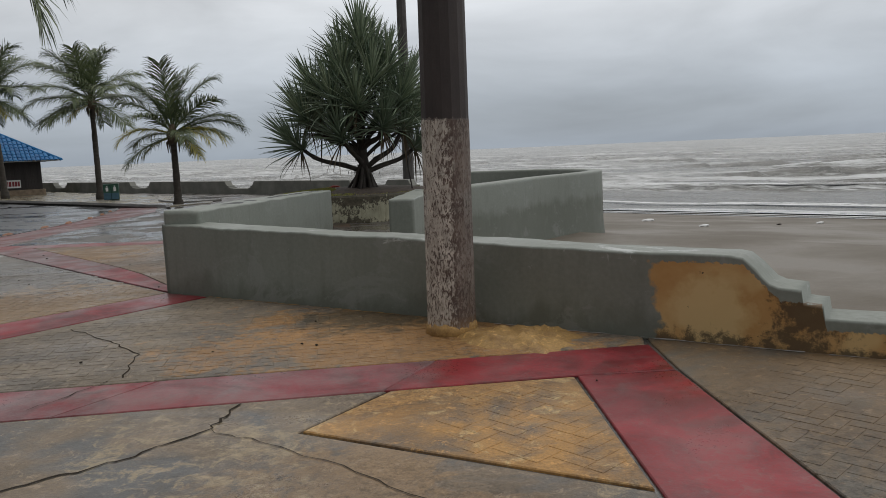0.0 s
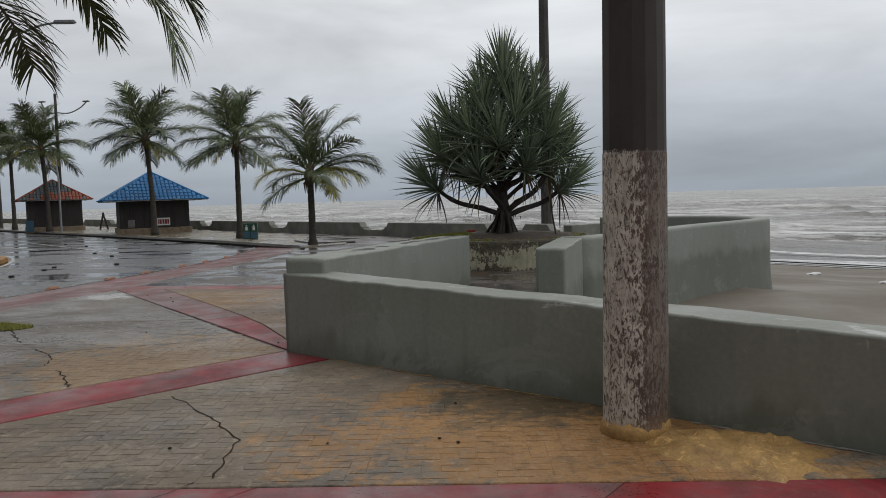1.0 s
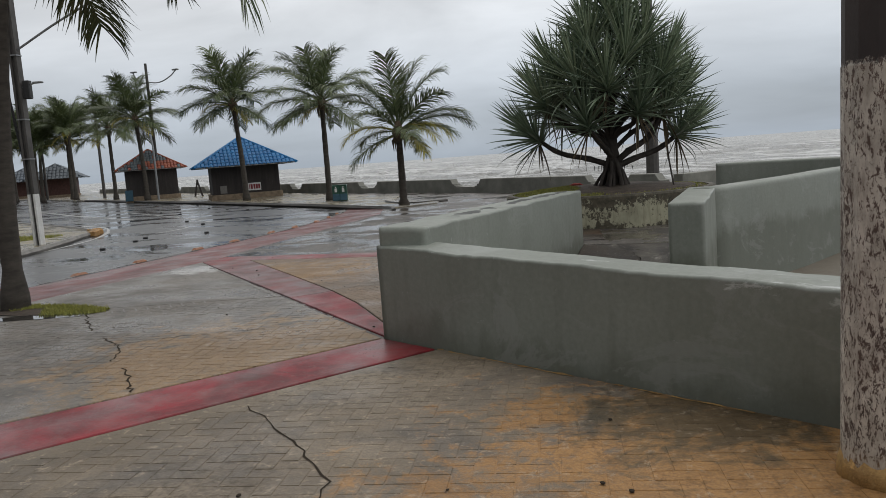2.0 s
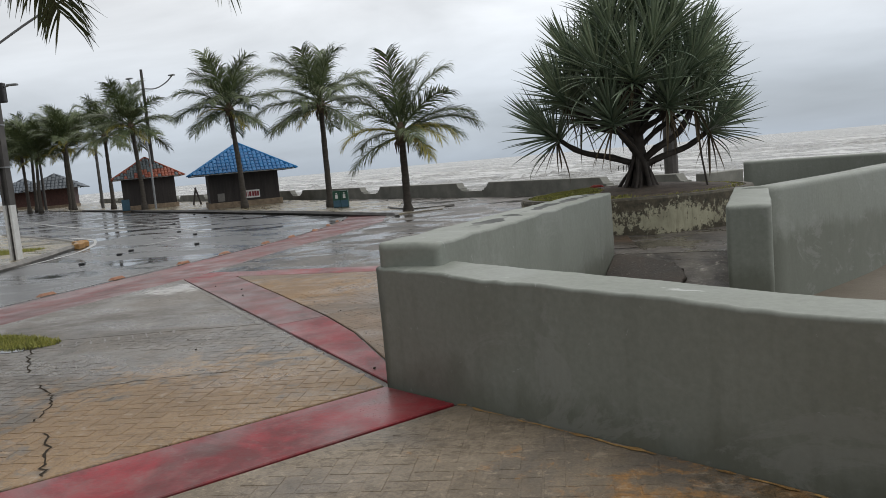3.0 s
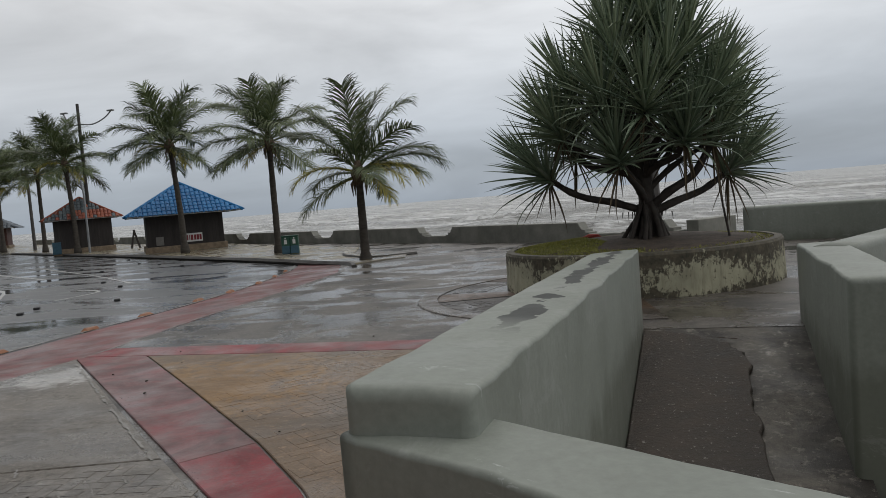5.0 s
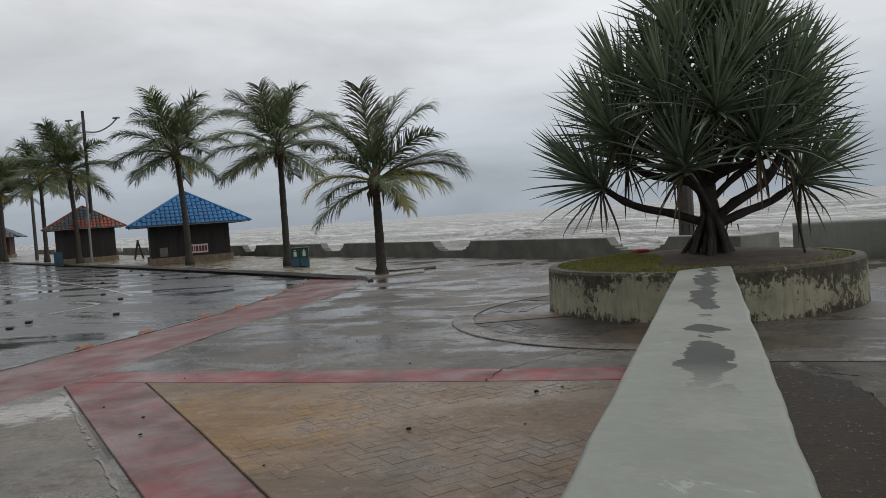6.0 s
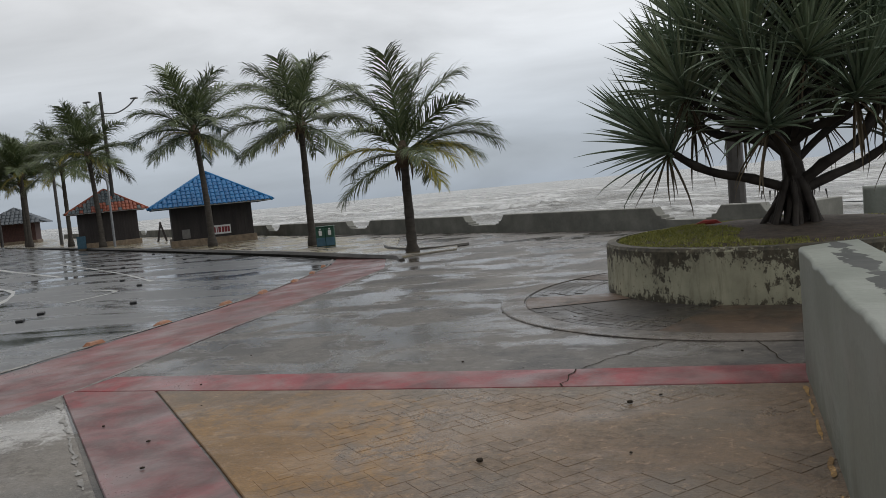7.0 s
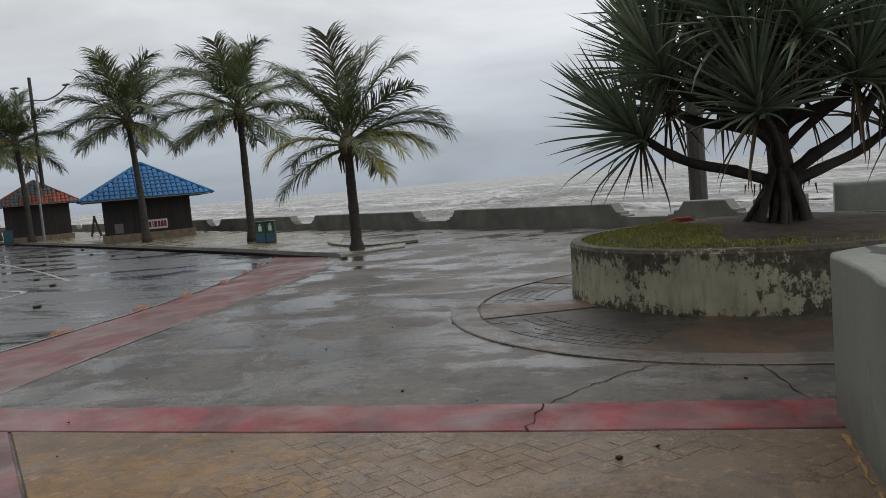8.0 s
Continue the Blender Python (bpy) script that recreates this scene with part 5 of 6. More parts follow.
def kiosk(at, turn, width, depth, eave, apex, over, tile_mat_, label, sign=False, plinth=True, detail=True, wall_mat=None, slate=None):
    """A square timber kiosk under a tiled pyramid roof. Local -y faces the camera's side."""
    house = base("kiosk", pose(*at, 0, 0, turn), label, "kiosk")
    if plinth:
        part("plinth", box(width + 0.24, depth + 0.24, 0.40, (0, 0, -0.1), 0.02), m_stone, house, "rough stone plinth")
    body = box(width, depth, eave + 0.12, (0, 0, 0.0))
    wall = part("wall", body, wall_mat or m_timber, house, "dark boarded wall")
    for k in range(int(width / 0.155)):
        x = -width / 2 + 0.08 + k * 0.155
        part("board", box(0.146, 0.024, eave - 0.22, (x, -depth / 2 - 0.012, 0.22), 0.004), wall_mat or m_timber, wall)
    w, d = width / 2 + over, depth / 2 + over
    bm = bmesh.new()
    c = [bm.verts.new(p) for p in ((-w, -d, eave), (w, -d, eave), (w, d, eave), (-w, d, eave))]
    t = bm.verts.new((0, 0, apex))
    for i in range(4):
        bm.faces.new((c[i], c[(i + 1) % 4], t))
    bm.faces.new(c[::-1])
    bmesh.ops.recalc_face_normals(bm, faces=bm.faces)
    roof = part("roof", bm, tile_mat_, house, "tiled pyramid roof")
    corners = [Vector((-w, -d, eave)), Vector((w, -d, eave)), Vector((w, d, eave)), Vector((-w, d, eave))]
    peak = Vector((0, 0, apex))
    if tile_mat_.name not in tile_meshes:
        tile_meshes[tile_mat_.name] = bm_mesh("tile", roof_tile(), tile_mat_)
    tile = tile_meshes[tile_mat_.name]
    second = bm_mesh("tile", roof_tile(), slate) if slate else None
    tr = random.Random(5)
    for i in range(4):
        a, b = corners[i], corners[(i + 1) % 4]
        along = (b - a).normalized()
        mid = (a + b) / 2
        slope = (peak - mid)
        hgt = slope.length
        slope.normalize()
        up = along.cross(slope).normalized()
        span = (b - a).length
        rest = bmesh.new()
        sx, sy = (0.215, 0.36) if detail else (0.43, 0.72)
        courses = int(hgt / sy)
        for r in range(courses):
            y = sy * (r + 0.5)
            half = span / 2 * (1 - (y + 0.05) / hgt)
            n = int(span / sx) + 1
            for k in range(n):
                x = (k - (n - 1) / 2) * sx
                if abs(x) > half - 0.02:
                    continue
                p = mid + along * x + slope * (y + 0.12) + up * 0.02
                m = Matrix((along, slope, up)).transposed().to_4x4()
                m.translation = p
                if not detail:
                    m = m @ Matrix.Scale(2, 4)
                if i in (0, 3) and detail:
                    share("tile", second if second and ((i == 3 and tr.random() < 0.85) or (i == 0 and (r > courses * 0.42 or x < -0.12 * span) and tr.random() < 0.85) or tr.random() < 0.2) else tile, roof, m)
                else:
                    i0 = len(rest.verts)
                    rest.from_mesh(tile)
                    rest.verts.ensure_lookup_table()
                    bmesh.ops.transform(rest, matrix=m, verts=rest.verts[i0:])
        if len(rest.verts):
            tagged(part("tiles", rest, tile_mat_, roof), kind="stuff")
        else:
            rest.free()
        part("hip_cap", tube([tuple(a + Vector((0, 0, 0.02))), tuple(peak + Vector((0, 0, 0.03)))], [0.085, 0.085], 6), tile_mat_, roof)
        out = up.copy()
        out.z = 0
        out.normalize()
        fascia = box(span - 0.02, 0.03, 0.06, (0, 0, -0.04))
        ob = part("fascia", fascia, m_sign_white if i in (0,) else m_timber, roof, "painted fascia board")
        mm = Matrix((along, -out, Vector((0, 0, 1)))).transposed().to_4x4()
        mm.translation = mid - out * 0.03
        ob.matrix_basis = mm
    return house


TURN = 40.5
blue = kiosk((-24.6, 32.15, GP), TURN, 3.65, 3.85, 1.83, 3.42, 0.90, m_tile_blue, "dark timber beach kiosk under a bright blue tiled roof")
red = kiosk((-37.48, 38.98, GP), TURN + 4, 3.4, 3.4, 2.12, 3.5, 0.6, m_tile_red, "dark timber beach kiosk under a patchy red and slate tiled roof", slate=m_tile_slate)
kiosk((-77.7, 67.3, GP), TURN, 4.4, 4.4, 2.3, 4.1, 1.0, m_tile_grey, "red-brown beach kiosk under a blue-grey tiled roof", detail=False, wall_mat=m_brown_wall)
kiosk((-91.7, 74.6, GP), TURN, 4.4, 4.4, 2.3, 4.1, 1.0, m_tile_grey, "red-brown beach kiosk under a blue-grey tiled roof", detail=False, wall_mat=m_brown_wall)

# the blue kiosk's poster and hatch, on its near wall
poster = base("poster", blue.matrix_basis @ pose(0.35, -1.965, 0.42), "white poster with red lettering on the kiosk wall", "poster")
part("sheet", box(0.84, 0.012, 0.42), m_sign_white, poster)
for i, (x, w) in enumerate(((-0.32, 0.10), (-0.20, 0.04), (-0.09, 0.12), (0.06, 0.10), (0.19, 0.12), (0.32, 0.10))):
    part("letter_bar", box(w, 0.008, 0.26, (x, -0.009, 0.08)), m_sign_red, poster, "illegible lettering")
hatch = tagged(part("hatch", box(0.36, 0.02, 0.42, (0, 0, 0), 0.006), m_kerb), "small grey hatch on the kiosk wall", "hatch")
hatch.matrix_basis = blue.matrix_basis @ pose(-1.25, -1.965, 0.36)
panel = tagged(part("notice_panel", box(0.5, 0.03, 0.75, (0, 0, 0), 0.006), m_sign_blue), "pale blue panel leaning on the red-roofed kiosk", "panel")
panel.matrix_basis = red.matrix_basis @ pose(-1.6, -1.9, 0.02, 8)
for i, (x, y, a) in enumerate(((-33.4, 38.6, 12), (-33.0, 38.9, -14))):
    ob = tagged(part("timber_post", box(0.12, 0.08, 1.3, (0, 0, -0.1), 0.01), m_timber), "weathered timber leaning beside the kiosk", "timber", "timber beside the kiosk")
    ob.matrix_basis = pose(x, y, GP, 0, a, 40)

# ---------------------------------------------------------------- poles and lamps
near_pole = base("utility_pole", pose(3.50, -2.19, 0.0, 0.0, 0.4, -12), "thick dark concrete pole with flaking whitewash round its foot", "pole")
bm = bmesh.new()
prev = None
for z, r in ((-0.3, 0.206), (0.0, 0.206), (0.6, 0.202), (1.2, 0.199), (1.74, 0.197), (1.75, 0.194), (4.0, 0.183), (9.0, 0.16)):
    ring = []
    for k in range(16):
        a = 2 * math.pi * (k + 0.5) / 16
        s = max(abs(math.cos(a)), abs(math.sin(a)))
        rr_ = r * (0.80 + 0.20 / s * 0.92)
        ring.append(bm.verts.new((rr_ * math.cos(a), rr_ * math.sin(a), z)))
    if prev:
        for k in range(16):
            bm.faces.new((prev[k], prev[(k + 1) % 16], ring[(k + 1) % 16], ring[k]))
    prev = ring
bm.faces.new(prev)
part("shaft", bm, m_pole, near_pole)
bm = tube([(0, 0, -0.05), (0, 0, 0.05), (0, 0, 0.10)], [0.225, 0.214, 0.199], 40, 0.035, random.Random(3))
part("collar", bm, m_yellow_mortar, near_pole, "crumbling ochre mortar collar", smooth=True)
mound, rings, around = bmesh.new(), 12, 56
mid = mound.verts.new((0, 0, 0.05))
last = None
for i in range(1, rings + 1):
    d = i / rings
    row = []
    for k in range(around):
        a = 2 * math.pi * k / around
        p = Vector((math.cos(a), math.sin(a), 0))
        edge = 1.0 + 0.55 * noise.noise(p * 1.4) + 0.25 * noise.noise(p * 4.0)
        q = Vector((p.x * 0.60, p.y * 0.36, 0)) * d * edge
        lump = 0.5 + 0.9 * noise.noise(Vector((q.x * 7, q.y * 9, 3.0))) + 0.5 * noise.noise(Vector((q.x * 19, q.y * 21, 8.0)))
        q.z = (0.07 * max(lump, 0.1) + 0.015) * (1 - d ** 3) - 0.012 * d ** 4
        row.append(mound.verts.new(q))
    for k in range(around):
        n = (k + 1) % around
        if last:
            mound.faces.new((last[k], row[k], row[n], last[n]))
        else:
            mound.faces.new((mid, row[k], row[n]))
    last = row
ob = part("mortar_patch", mound, m_yellow_mortar, pavement, "lumpy yellow mortar patch at the pole's foot", smooth=True)
ob.matrix_basis = pose(4.08, -2.52, 0, 0, 0, -24)

far_pole = base("street_pole", pose(-0.33, 21.8, ground_height(17.53)), "slim dark concrete pole behind the planter", "pole")
part("shaft", tube([(0, 0, -0.3), (0, 0, 5), (0.05, 0, 14)], [0.23, 0.20, 0.145], 10), m_dark_pole, far_pole)

left_pole = base("utility_pole", pose(-14.32, 9.0, 0, 0, 0, 20), "double-T concrete utility pole with whitewashed foot on the traffic island", "pole")
for x in (-0.07, 0.07):
    ob = part("flange", box(0.05, 0.22, 7.9, (x, 0, 1.3)), m_dark_pole, left_pole)
    ob = part("foot", box(0.058, 0.23, 1.42, (x, 0, -0.1), 0.01), m_whitewash, left_pole, "whitewashed foot")
part("web", box(0.10, 0.08, 9.2, (0, 0, 0)), m_dark_pole, left_pole)
part("junction_box", box(0.17, 0.16, 0.46, (0.22, 0, 3.72), 0.02), m_black, left_pole, "dark metering box")
part("bracket_lamp", join(tube([(0.1, 0, 4.02), (0.40, 0, 4.10)], [0.02, 0.02], 6), box(0.26, 0.1, 0.05, (0.5, 0, 4.09), 0.015)), m_metal, left_pole)
arm = [(0.08, 0, 4.95), (1.25, 0.05, 5.60), (2.6, 0.1, 6.22), (3.15, 0.1, 6.34)]
lamp_arm = part("lamp_arm", tube([tuple(p) for p in spline(arm, 4)], [0.028] * 13, 6), m_metal, left_pole, "long rising lamp arm")
part("lamp_head", box(0.55, 0.18, 0.09, (3.38, 0.1, 6.31), 0.03, 2), m_metal, lamp_arm)
for z in (2.2, 3.2, 4.8):
    part("band", box(0.22, 0.25, 0.03, (0, 0, z)), m_metal, left_pole)
for k in range(4):
    pts = [(-0.2 + 0.05 * k, 0.1, 6.6 - 0.3 * k), (-0.45, 0.25, 4.6 - 0.1 * k), (-0.25, 0.15, 2.9 - 0.2 * k), (-0.15, 0.1, 2.0)]
    part("cable", tube([tuple(p) for p in spline(pts, 4)], [0.012] * 13, 4), m_black, left_pole)

lamp = base("street_lamp", pose(-36.6, 38.75, 0), "tall dark street lamp with two curved arms behind the red-roofed kiosk", "street lamp")
part("shaft", tube([(0, 0, 0), (0, 0, 9.5)], [0.13, 0.09], 8), m_dark_pole, lamp)
for sgn, ln in ((1, 2.0), (-1, 0.9)):
    pts = [(0, 0, 8.2), (sgn * ln * 0.4, sgn * ln * 0.15, 8.15), (sgn * ln * 0.75, sgn * ln * 0.3, 8.5), (sgn * ln, sgn * ln * 0.4, 9.0)]
    a_ = part("arm", tube([tuple(p) for p in spline(pts, 4)], [0.045] * 13, 6), m_metal, lamp)
    part("lamp_head", box(0.5, 0.2, 0.1, (sgn * (ln - 0.1), sgn * ln * 0.38, 8.9), 0.03), m_metal, a_)
post = base("signpost", pose(-34.35, 36.05, GP), "slender pale metal post before the red-roofed kiosk", "post")
part("shaft", tube([(0, 0, -0.05), (0, 0, 3.6), (-0.1, 0, 4.4)], [0.07, 0.06, 0.05], 8), m_metal, post)
for x, y, h in ((-52.5, 49.5, 9.0), (-68.0, 57.0, 8.5)):
    p_ = base("street_pole", pose(x, y, GP), "dark street pole along the promenade", "pole", "distant poles")
    part("shaft", tube([(0, 0, -0.1), (0, 0, h)], [0.14, 0.10], 8), m_dark_pole, p_)

# ---------------------------------------------------------------- promenade, kerbs, island
prom = [(-7.75, 16.75), (-9.6, 18.0), (-12.2, 20.0), (-20, 25.4), (-29.3, 31.7), (-51.3, 46.1), (-88, 69.4), (-103, 79.0), shore(140, 14.9), shore(40, 14.9), shore(23, 13.2), (-9.6, 20.6), (-7.3, 19.4), (-6.9, 18.2)]
promenade = tagged(part("promenade", prism(prom, -0.3, GP, 0.02), m_promenade), "pale worn promenade paving behind a dark kerb", "paving", kind="structure")
kp = [p for p in spline([(-7.5, 16.1, -0.05), (-8.0, 16.8, -0.02), (-9.7, 18.05, -0.02), (-12.25, 20.0, -0.02), (-20.05, 25.4, -0.02), (-29.35, 31.7, -0.02), (-51.35, 46.1, -0.02)], 6)]
tagged(part("kerb", tube([tuple(p) for p in kp], [0.09] * len(kp), 6, 0.1, random.Random(6)), m_kerb_dark), "dark damp kerb between road and promenade", "kerb", kind="structure")
kp = [p for p in spline([(-7.0, 19.4, 0.0), (-8.0, 18.6, 0.0), (-9.2, 19.4, 0.02), (-9.9, 20.5, 0.02)], 6)]
tagged(part("kerb", tube([tuple(p) for p in kp], [0.06] * len(kp), 6, 0.1, random.Random(6)), m_kerb_dark), "broken low kerb round the palm's bed", "kerb", kind="structure")

isl = [(-12.2, 4.0), (-12.6, 6.6), (-13.8, 9.0), (-15.2, 11.2), (-15.9, 12.3), (-16.6, 12.9), (-17.6, 13.6), (-20.0, 15.0), (-26.7, 18.6), (-58, 36), (-70, 10), (-30, -30), (-13, -30)]
tagged(part("island", prism(isl, -0.3, 0.0, 0.02), m_promenade), "paved traffic island with kerb", "paving", kind="structure")
kp = [(x, y, -0.03) for x, y in isl[:9]]
kp = spline(kp, 4)
tagged(part("kerb", tube([tuple(p) for p in kp], [0.085] * len(kp), 6, 0.06, random.Random(7)), m_kerb), "pale kerb round the traffic island", "kerb", kind="structure")
for x, y in ((-15.55, 12.0), (-15.95, 12.5), (-16.5, 12.95)):
    ob = tagged(part("kerb_stone", box(0.42, 0.22, 0.16, (0, 0, -0.1), 0.02), m_slab_ochre), "loose ochre-painted kerb stone on the island's tip", "kerb stone", "kerb stones at the tip")
    ob.matrix_basis = pose(x, y, 0, 0, 0, 40 + x * 30)

# ---------------------------------------------------------------- litter bin
bin_ = base("litter_bin", pose(-13.02, 22.65, GP, 0, 0, 24), "green and blue twin litter bin beside a palm", "litter bin")
for x, mat in ((-0.14, m_bin), (0.16, m_bin)):
    b_ = part("bin_body", box(0.30, 0.30, 0.62, (x, 0, 0.0), 0.02), mat, bin_)
    part("lower_panel", box(0.28, 0.012, 0.27, (x, -0.157, 0.02), 0.004), m_sign_blue, b_, "blue lower panel")
    part("emblem", join(box(0.10, 0.01, 0.16, (x, -0.156, 0.36), 0.003), box(0.05, 0.01, 0.05, (x, -0.156, 0.54), 0.003)), m_sign_white, b_, "white emblem")
    part("bin_lid", box(0.32, 0.32, 0.04, (x, 0, 0.62), 0.012), m_bin, b_)

# ---------------------------------------------------------------- raised orange studs along the red band
def stud(x, y, a, seed):
    rng = random.Random(seed)
    bm = bmesh.new()
    hull = [(-0.17, -0.07, 0), (0.17, -0.07, 0), (0.17, 0.07, 0), (-0.17, 0.07, 0), (-0.10, -0.035, 0.055), (0.10, -0.035, 0.055), (0.10, 0.035, 0.055), (-0.10, 0.035, 0.055)]
    v = [bm.verts.new((p[0] * rng.uniform(0.9, 1.1), p[1] * rng.uniform(0.9, 1.1), p[2] * rng.uniform(0.8, 1.1))) for p in hull]
    for f in ((0, 1, 5, 4), (1, 2, 6, 5), (2, 3, 7, 6), (3, 0, 4, 7), (4, 5, 6, 7), (3, 2, 1, 0)):
        bm.faces.new([v[i] for i in f])
    bmesh.ops.recalc_face_normals(bm, faces=bm.faces)
    bmesh.ops.bevel(bm, geom=list(bm.edges), offset=0.008, segments=1, affect="EDGES")
    ob = part("road_stud", bm, m_stud)
    ob.matrix_basis = pose(x, y, -0.102, 0, 0, a)
    return tagged(ob, "worn orange raised road stud on the edge line", "road stud", "road studs")


for i, (x, y, a) in enumerate(((-8.1, 1.1, 88), (-8.1, 2.75, 88), (-8.1, 4.37, 90), (-8.13, 5.87, 92), (-8.22, 7.7, 93), (-8.32, 9.12, 96), (-8.5, 10.9, 100), (-8.6, 12.15, 104), (-8.87, 13.74, 108), (-9.3, 15.2, 112), (-9.8, 16.6, 118))):
    stud(x, y, a, i)
for i, (x, y) in enumerate(((-11.4, 8.2), (-11.9, 9.8), (-12.3, 10.6), (-11.0, 11.5), (-13.6, 14.6), (-15.4, 16.0), (-19.5, 20.5), (-22.0, 22.2), (-16.6, 21.2), (-18.6, 22.5), (-20.6, 23.8), (-24, 27.2))):
    bm = box(0.24, 0.12, 0.05, (0, 0, 0), 0.012)
    ob = tagged(part("road_stud", bm, m_black), "small dark raised road stud", "road stud", "dark road studs")
    ob.matrix_basis = pose(x, y, -0.096, 0, 0, 130)

# ---------------------------------------------------------------- cracks, litter, grass patches
rng = random.Random(31)


def crack(pts, width, z=0.0018):
    dense = []
    for a, b in zip(pts, pts[1:]):
        for k in range(8):
            p = Vector(a).lerp(Vector(b), k / 8)
            dense.append(p + Vector((rng.uniform(-0.022, 0.022), rng.uniform(-0.022, 0.022))))
    dense.append(Vector(pts[-1]))
    return strip("crack", dense, width, z, m_under, pavement, rng)


crack([(1.64, -5.32), (2.04, -4.94), (2.33, -4.50), (2.35, -4.05)], 0.014)
crack([(2.33, -4.50), (2.9, -4.80), (3.7, -5.38)], 0.006)
crack([(-0.09, -1.86), (0.5, -2.3), (1.05, -2.80), (1.27, -3.46)], 0.011)
crack([(1.2, -3.55), (1.0, -4.15)], 0.008)
crack([(-4.22, 0.81), (-3.9, 0.50), (-3.35, 0.03)], 0.014)
crack([(-2.9, -0.25), (-2.52, -0.47), (-2.29, -0.69), (-2.08, -1.0)], 0.012)
crack([(-2.52, -0.47), (-2.3, -0.25), (-1.95, -0.02), (-1.4, 0.25)], 0.008)
crack([(-1.79, -1.16), (-1.45, -1.46), (-1.18, -1.72)], 0.013)
crack([(1.07, 5.94), (1.35, 5.80)], 0.03, -0.06)
crack([(-1.62, 5.31), (-1.60, 5.80)], 0.009)
crack([(-1.6, 5.84), (-1.35, 6.3), (-0.9, 6.9)], 0.009, -0.016)
crack([(-0.3, 6.8), (-0.05, 5.8)], 0.009, -0.016)

# pale mortar left in the paver joints and smeared by the corner
ways = (Vector((-0.71, 0.70)), Vector((0.80, 0.60)))


def mortar_mark(x, y, way, length, width):
    d = ways[way] * length / 2
    dense = [(x + d.x * k / 4 + rng.gauss(0, 0.004), y + d.y * k / 4 + rng.gauss(0, 0.004)) for k in range(-4, 5)]
    strip("mortar_mark", dense, width, 0.0022, m_mortar, pavement, rng)


for i in range(9):
    x, y = -3.95 + 0.105 * i, 0.92 + 0.075 * i
    mortar_mark(x, y, 0, rng.uniform(0.14, 0.26), 0.014)
    if i % 2:
        mortar_mark(x + 0.03, y - 0.06, 1, 0.12, 0.012)
    mortar_mark(x + 0.28, y - 0.25, 0, rng.uniform(0.06, 0.14), 0.009)
for x, y in ((-3.9, 0.35), (-3.7, 0.45), (-3.5, 0.28), (-3.35, 0.5), (-3.1, 0.42), (-3.0, 0.2), (-2.45, 1.2), (-2.3, 1.3), (-2.4, 1.05), (-2.15, 1.22), (-2.25, 1.5)):
    mortar_mark(x, y, 0, rng.uniform(0.08, 0.2), 0.010)
def ragged_line(a, b, width, material, seed, z=0.0025):
    """A run of mortar along a line, thinning and swelling, with gaps."""
    a, b = Vector(a), Vector(b)
    way = (b - a).normalized()
    nrm = Vector((-way.y, way.x))
    n = int((b - a).length / 0.03)
    bm, last = bmesh.new(), None
    for i in range(n + 1):
        w = width * (0.35 + 1.1 * noise.noise(Vector((i * 0.11, seed, 0))) + 0.8 * noise.noise(Vector((i * 0.45, seed, 5))))
        if w < 0.003:
            last = None
            continue
        p = a.lerp(b, i / n) + nrm * 0.02 * noise.noise(Vector((i * 0.2, seed, 9)))
        row = [bm.verts.new((p.x + nrm.x * w * g, p.y + nrm.y * w * g, z)) for g in (-0.5, 0.5)]
        if last:
            bm.faces.new((last[0], row[0], row[1], last[1]))
        last = row
    bmesh.ops.recalc_face_normals(bm, faces=bm.faces)
    for f in bm.faces:
        if f.normal.z < 0:
            f.normal_flip()
    return part("mortar_line", bm, material, pavement)


ragged_line((-5.72, 4.77), (-2.32, 1.84), 0.05, m_mortar, 1.0)
ragged_line((-0.035, 0.45), (-0.035, 5.30), 0.034, m_yellow_mortar, 2.0)
ragged_line(wall_a(0.7, -0.03), wall_a(3.3, -0.03), 0.035, m_yellow_mortar, 3.0)
ragged_line(wall_a(4.3, -0.03), wall_a(12.0, -0.03), 0.05, m_mortar, 4.0)


def puddle(x, y, rx, ry, turn, seed, z):
    """A shallow sheet of rain water with an uneven edge."""
    bm = bmesh.new()
    ring = []
    for i in range(48):
        a = 2 * math.pi * i / 48
        g = 1 + 0.55 * noise.noise(Vector((math.cos(a) * 1.4, math.sin(a) * 1.4, seed))) + 0.3 * noise.noise(Vector((math.cos(a) * 4, math.sin(a) * 4, seed)))
        px, py = rx * g * math.cos(a), ry * g * math.sin(a)
        c, q = math.cos(turn), math.sin(turn)
        ring.append(bm.verts.new((x + px * c - py * q, y + px * q + py * c, z)))
    bm.faces.new(ring)
    part("puddle", bm, m_puddle, pavement, "still rain puddle")


puddle(-4.75, 0.62, 0.75, 0.14, 0.35, 1.0, 0.0035)
for i in range(48):
    x, y = rng.uniform(-5.6, 5), rng.uniform(-4, 9)
    if y > 5.6:
        x = min(x, -0.4)
    elif y > -0.1 and x > -0.15:
        x = -abs(x) - 0.2
    elif x > 0 and y > -0.495 * x - 0.2:
        continue
    s = rng.uniform(0.005, 0.013)
    bm = bmesh.new()
    bmesh.ops.create_icosphere(bm, subdivisions=1, radius=s, matrix=Matrix.Diagonal((1.4, 1, 0.6, 1)))
    ob = tagged(part("pebble", bm, m_under), "dark wet fallen seed or pebble on the paving", "pebble", "litter on the paving")
    ob.matrix_basis = pose(x, y, (-0.018 if y > 5.6 else 0.004) + s * 0.3, 0, 0, rng.uniform(0, 360))
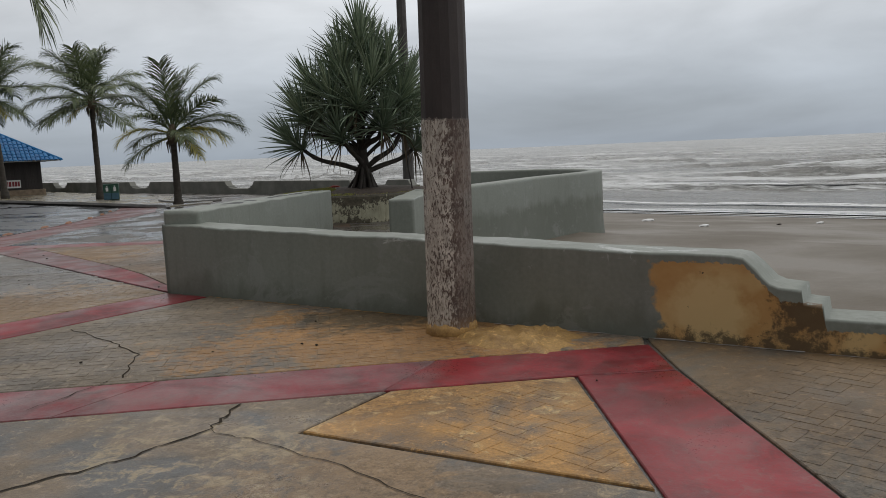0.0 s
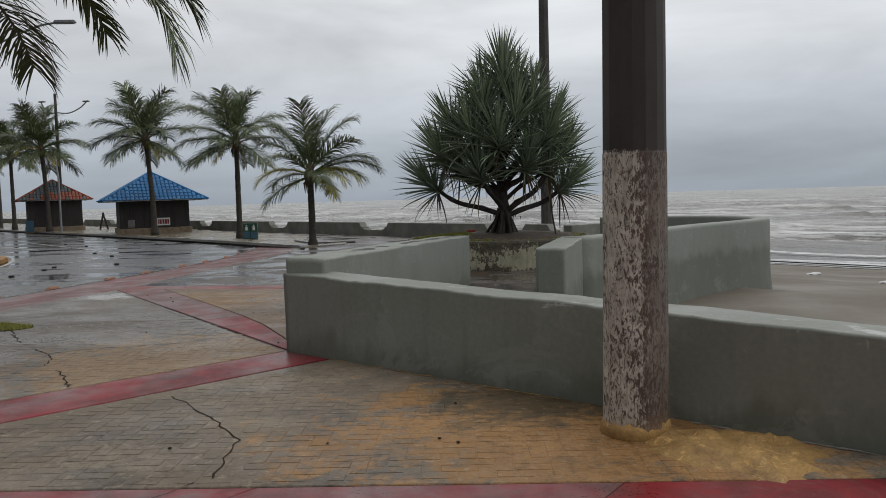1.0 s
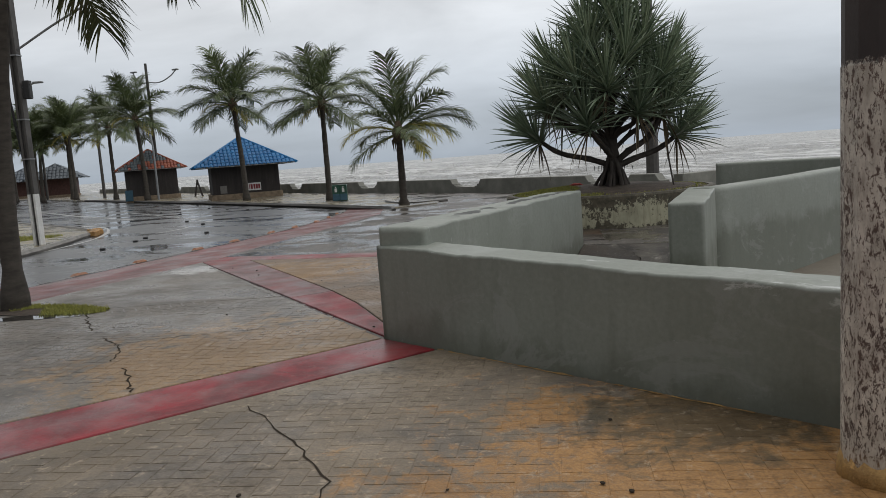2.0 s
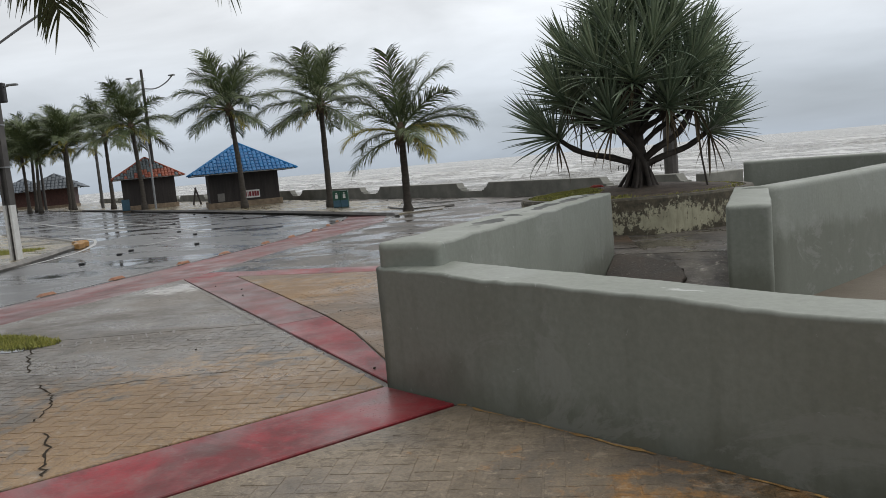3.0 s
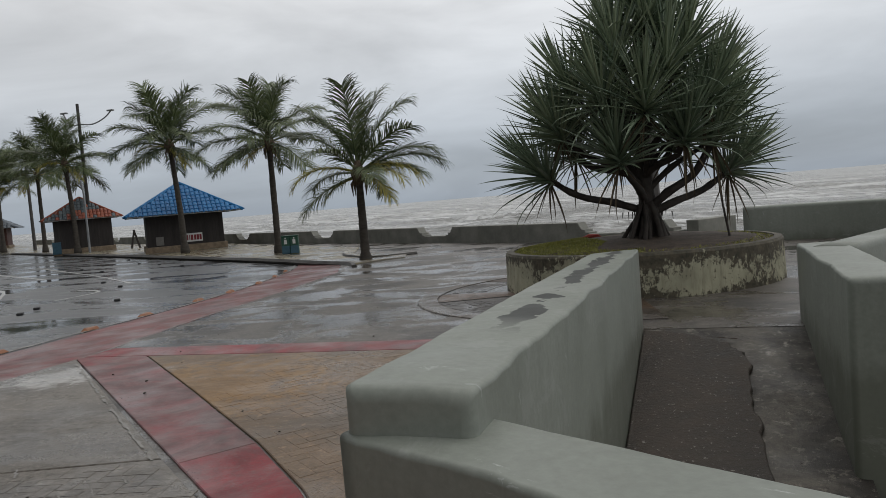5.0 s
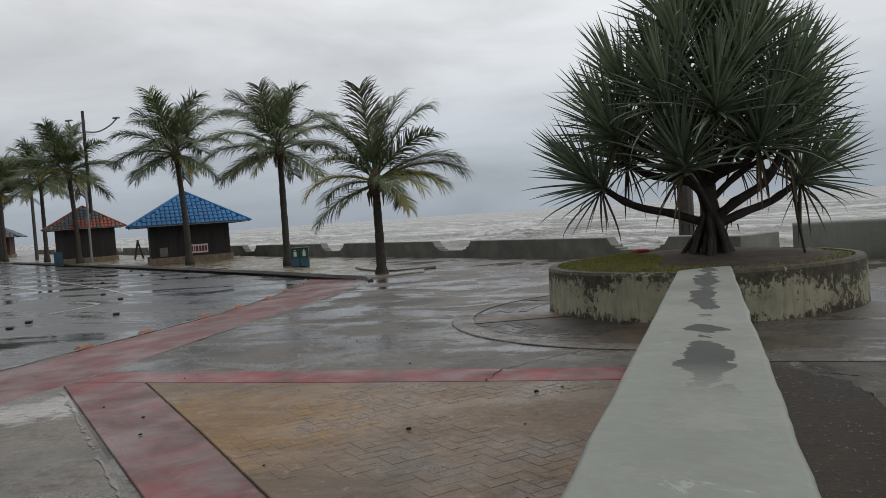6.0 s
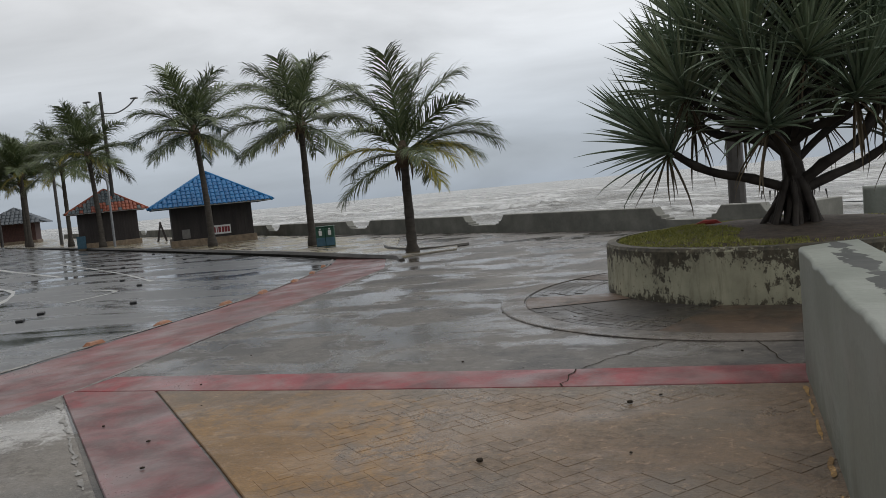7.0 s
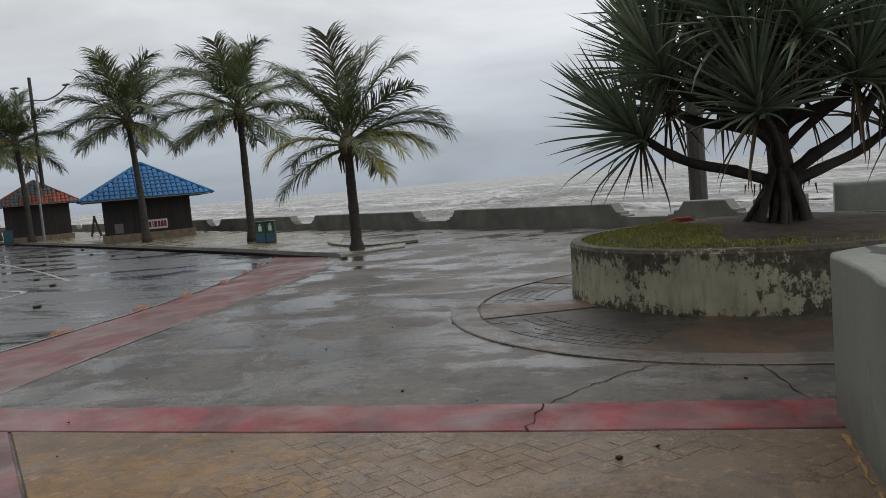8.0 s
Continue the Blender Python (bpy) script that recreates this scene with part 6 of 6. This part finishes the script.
for x, y in ((-1.08, 4.88), (-1.73, 3.77)):
    ob = tagged(part("pebble", box(0.034, 0.024, 0.018, (0, 0, 0), 0.005), m_under), "dark wet stone chip on the paving", "pebble", "litter on the paving")
    ob.matrix_basis = pose(x, y, 0.004, 0, 0, 30)
ob = tagged(part("red_rag", tube([(-0.18, 0, 0.02), (-0.05, 0.03, 0.05), (0.1, 0, 0.04), (0.2, 0.03, 0.01)], [0.02, 0.05, 0.045, 0.01], 7, 0.3, rng), m_fruit), "crumpled dull red rag lying in the planter", "rag")
ob.matrix_basis = pose(-0.75, 11.35, 0.62)
spots = []
rng = random.Random(5)
while len(spots) < 1700:
    a, r = rng.uniform(0, 6.283), 1.0 * math.sqrt(rng.random())
    x, y = -5.3 + 1.2 * r * math.cos(a), 0.98 + 0.30 * r * math.sin(a)
    if noise.noise(Vector((x * 2, y * 2, 9))) > -0.18:
        spots.append((x, y, 0.0))
grass_patch("grass", spots, 0.038, "trodden green grass round the palm's foot", (0, 0, 0), 3)
spots = [(rng.uniform(-20, -16.2), rng.uniform(8.5, 11.5), 0.0) for _ in range(3000)]
grass_patch("grass", spots, 0.07, "mown grass on the traffic island", (0, 0, 0), 4)
bm = bmesh.new()
for i in range(26):
    a, r = 2 * math.pi * i / 26, 0
    rr_ = 1.0 + 0.18 * math.sin(3 * a) + 0.1 * math.cos(5 * a)
    bm.verts.new((-5.35 + 1.1 * rr_ * math.cos(a), 0.98 + 0.26 * rr_ * math.sin(a), 0.006))
bm.faces.new(bm.verts)
tagged(part("soil_patch", bm, m_soil), "bare wet soil round the palm's foot", "soil", kind="structure")
for x, y, w in ((9.2, 24.5, 0.3), (10.5, 20.2, 0.22), (13.5, 21.5, 0.12), (15.5, 23, 0.2)):
    s_ = x * V.x + y * V.y
    bm = bmesh.new()
    bmesh.ops.create_icosphere(bm, subdivisions=1, radius=w, matrix=Matrix.Diagonal((1.3, 0.6, 0.25, 1)))
    ob = tagged(part("beach_litter", bm, m_sign_white if w > 0.15 else m_under), "pale scrap lying on the wet sand", "litter", "scraps on the beach")
    ob.matrix_basis = pose(x, y, ground_height(s_) + 0.03, 0, 0, 40)

# ---------------------------------------------------------------- stamped pavers, last
def brick_geo(cx, cy, ang, l, w, z0, z1):
    c, s = math.cos(ang), math.sin(ang)
    out = []
    for (a, b, z) in ((l, w, z0), (l - 0.006, w - 0.006, z1)):
        for sx, sy in ((-1, -1), (1, -1), (1, 1), (-1, 1)):
            x, y = sx * a / 2, sy * b / 2
            out.append((cx + x * c - y * s, cy + x * s + y * c, z))
    return out


FACES = ((4, 5, 6, 7), (0, 1, 5, 4), (1, 2, 6, 5), (2, 3, 7, 6), (3, 0, 4, 7))


def herringbone(poly, material, ang, near, quota, worn, keep=None, top=-0.0008):
    """Stamped pavers laid in herringbone inside a slab; the nearest ones single, the rest in one mesh."""
    l, w = 0.205, 0.1025
    xs, ys = [p[0] for p in poly], [p[1] for p in poly]
    cx, cy = sum(xs) / len(xs), sum(ys) / len(ys)
    half = int(max(max(xs) - min(xs), max(ys) - min(ys)) / w) + 4
    ca, sa = math.cos(ang), math.sin(ang)
    laid = []
    for i in range(-half, half):
        for j in range(-half, half):
            k = (i - j) % 4
            if k == 0:
                lx, ly, turn = (i + 1) * w, (j + 0.5) * w, 0.0
            elif k == 3:
                lx, ly, turn = (i + 0.5) * w, (j + 1) * w, math.pi / 2
            else:
                continue
            x, y = cx + lx * ca - ly * sa, cy + lx * sa + ly * ca
            if not (-7 < x < 8.5 and -7 < y < 6):
                continue
            ok = all(inside(px, py, poly) for px, py in ((x - 0.09, y), (x + 0.09, y), (x, y - 0.09), (x, y + 0.09)))
            if ok and (keep is None or keep(x, y)) and noise.noise(Vector((x * 0.8, y * 0.8, 12.0))) > worn:
                laid.append((x, y, ang + turn))
    laid.sort(key=lambda b: (b[0] - near[0]) ** 2 + (b[1] - near[1]) ** 2)
    rng = random.Random(len(laid))
    verts, faces = [], []
    for n, (x, y, a) in enumerate(laid):
        g = brick_geo(x, y, a, l - 0.006, w - 0.006, -0.006, top + rng.uniform(-0.001, 0.0012))
        if n < quota:
            me = bpy.data.meshes.new("paver")
            me.from_pydata(g, [], FACES)
            me.materials.append(material)
            ob = new("paver", me)
            ob.parent = pavement
        else:
            i0 = len(verts)
            verts += g
            faces += [tuple(i0 + q for q in f) for f in FACES]
    if verts:
        me = bpy.data.meshes.new("pavers")
        me.from_pydata(verts, [], faces)
        me.materials.append(material)
        ob = new("pavers", me)
        ob.parent = pavement
        tagged(ob, kind="stuff")


herringbone(slabs[0][1], m_slab_mid, radians(14), (1.6, -2.4), 110, -0.55)
herringbone(slabs[5][1], m_slab_right, radians(50), (5.9, -4.3), 40, -0.02)
herringbone(slabs[6][1], m_slab_ochre, radians(50), (4.2, -4.2), 40, 0.02, None, -0.0012)
herringbone(slabs[9][1], m_slab_left, radians(14), (-1.2, -0.8), 60, -0.25)
herringbone(slabs[12][1], m_slab_tri, radians(50), (-1.0, 3.6), 90, -0.30, lambda x, y: x > -2.9 + 0.6 * noise.noise(Vector((x, y, 0))), -0.0016)
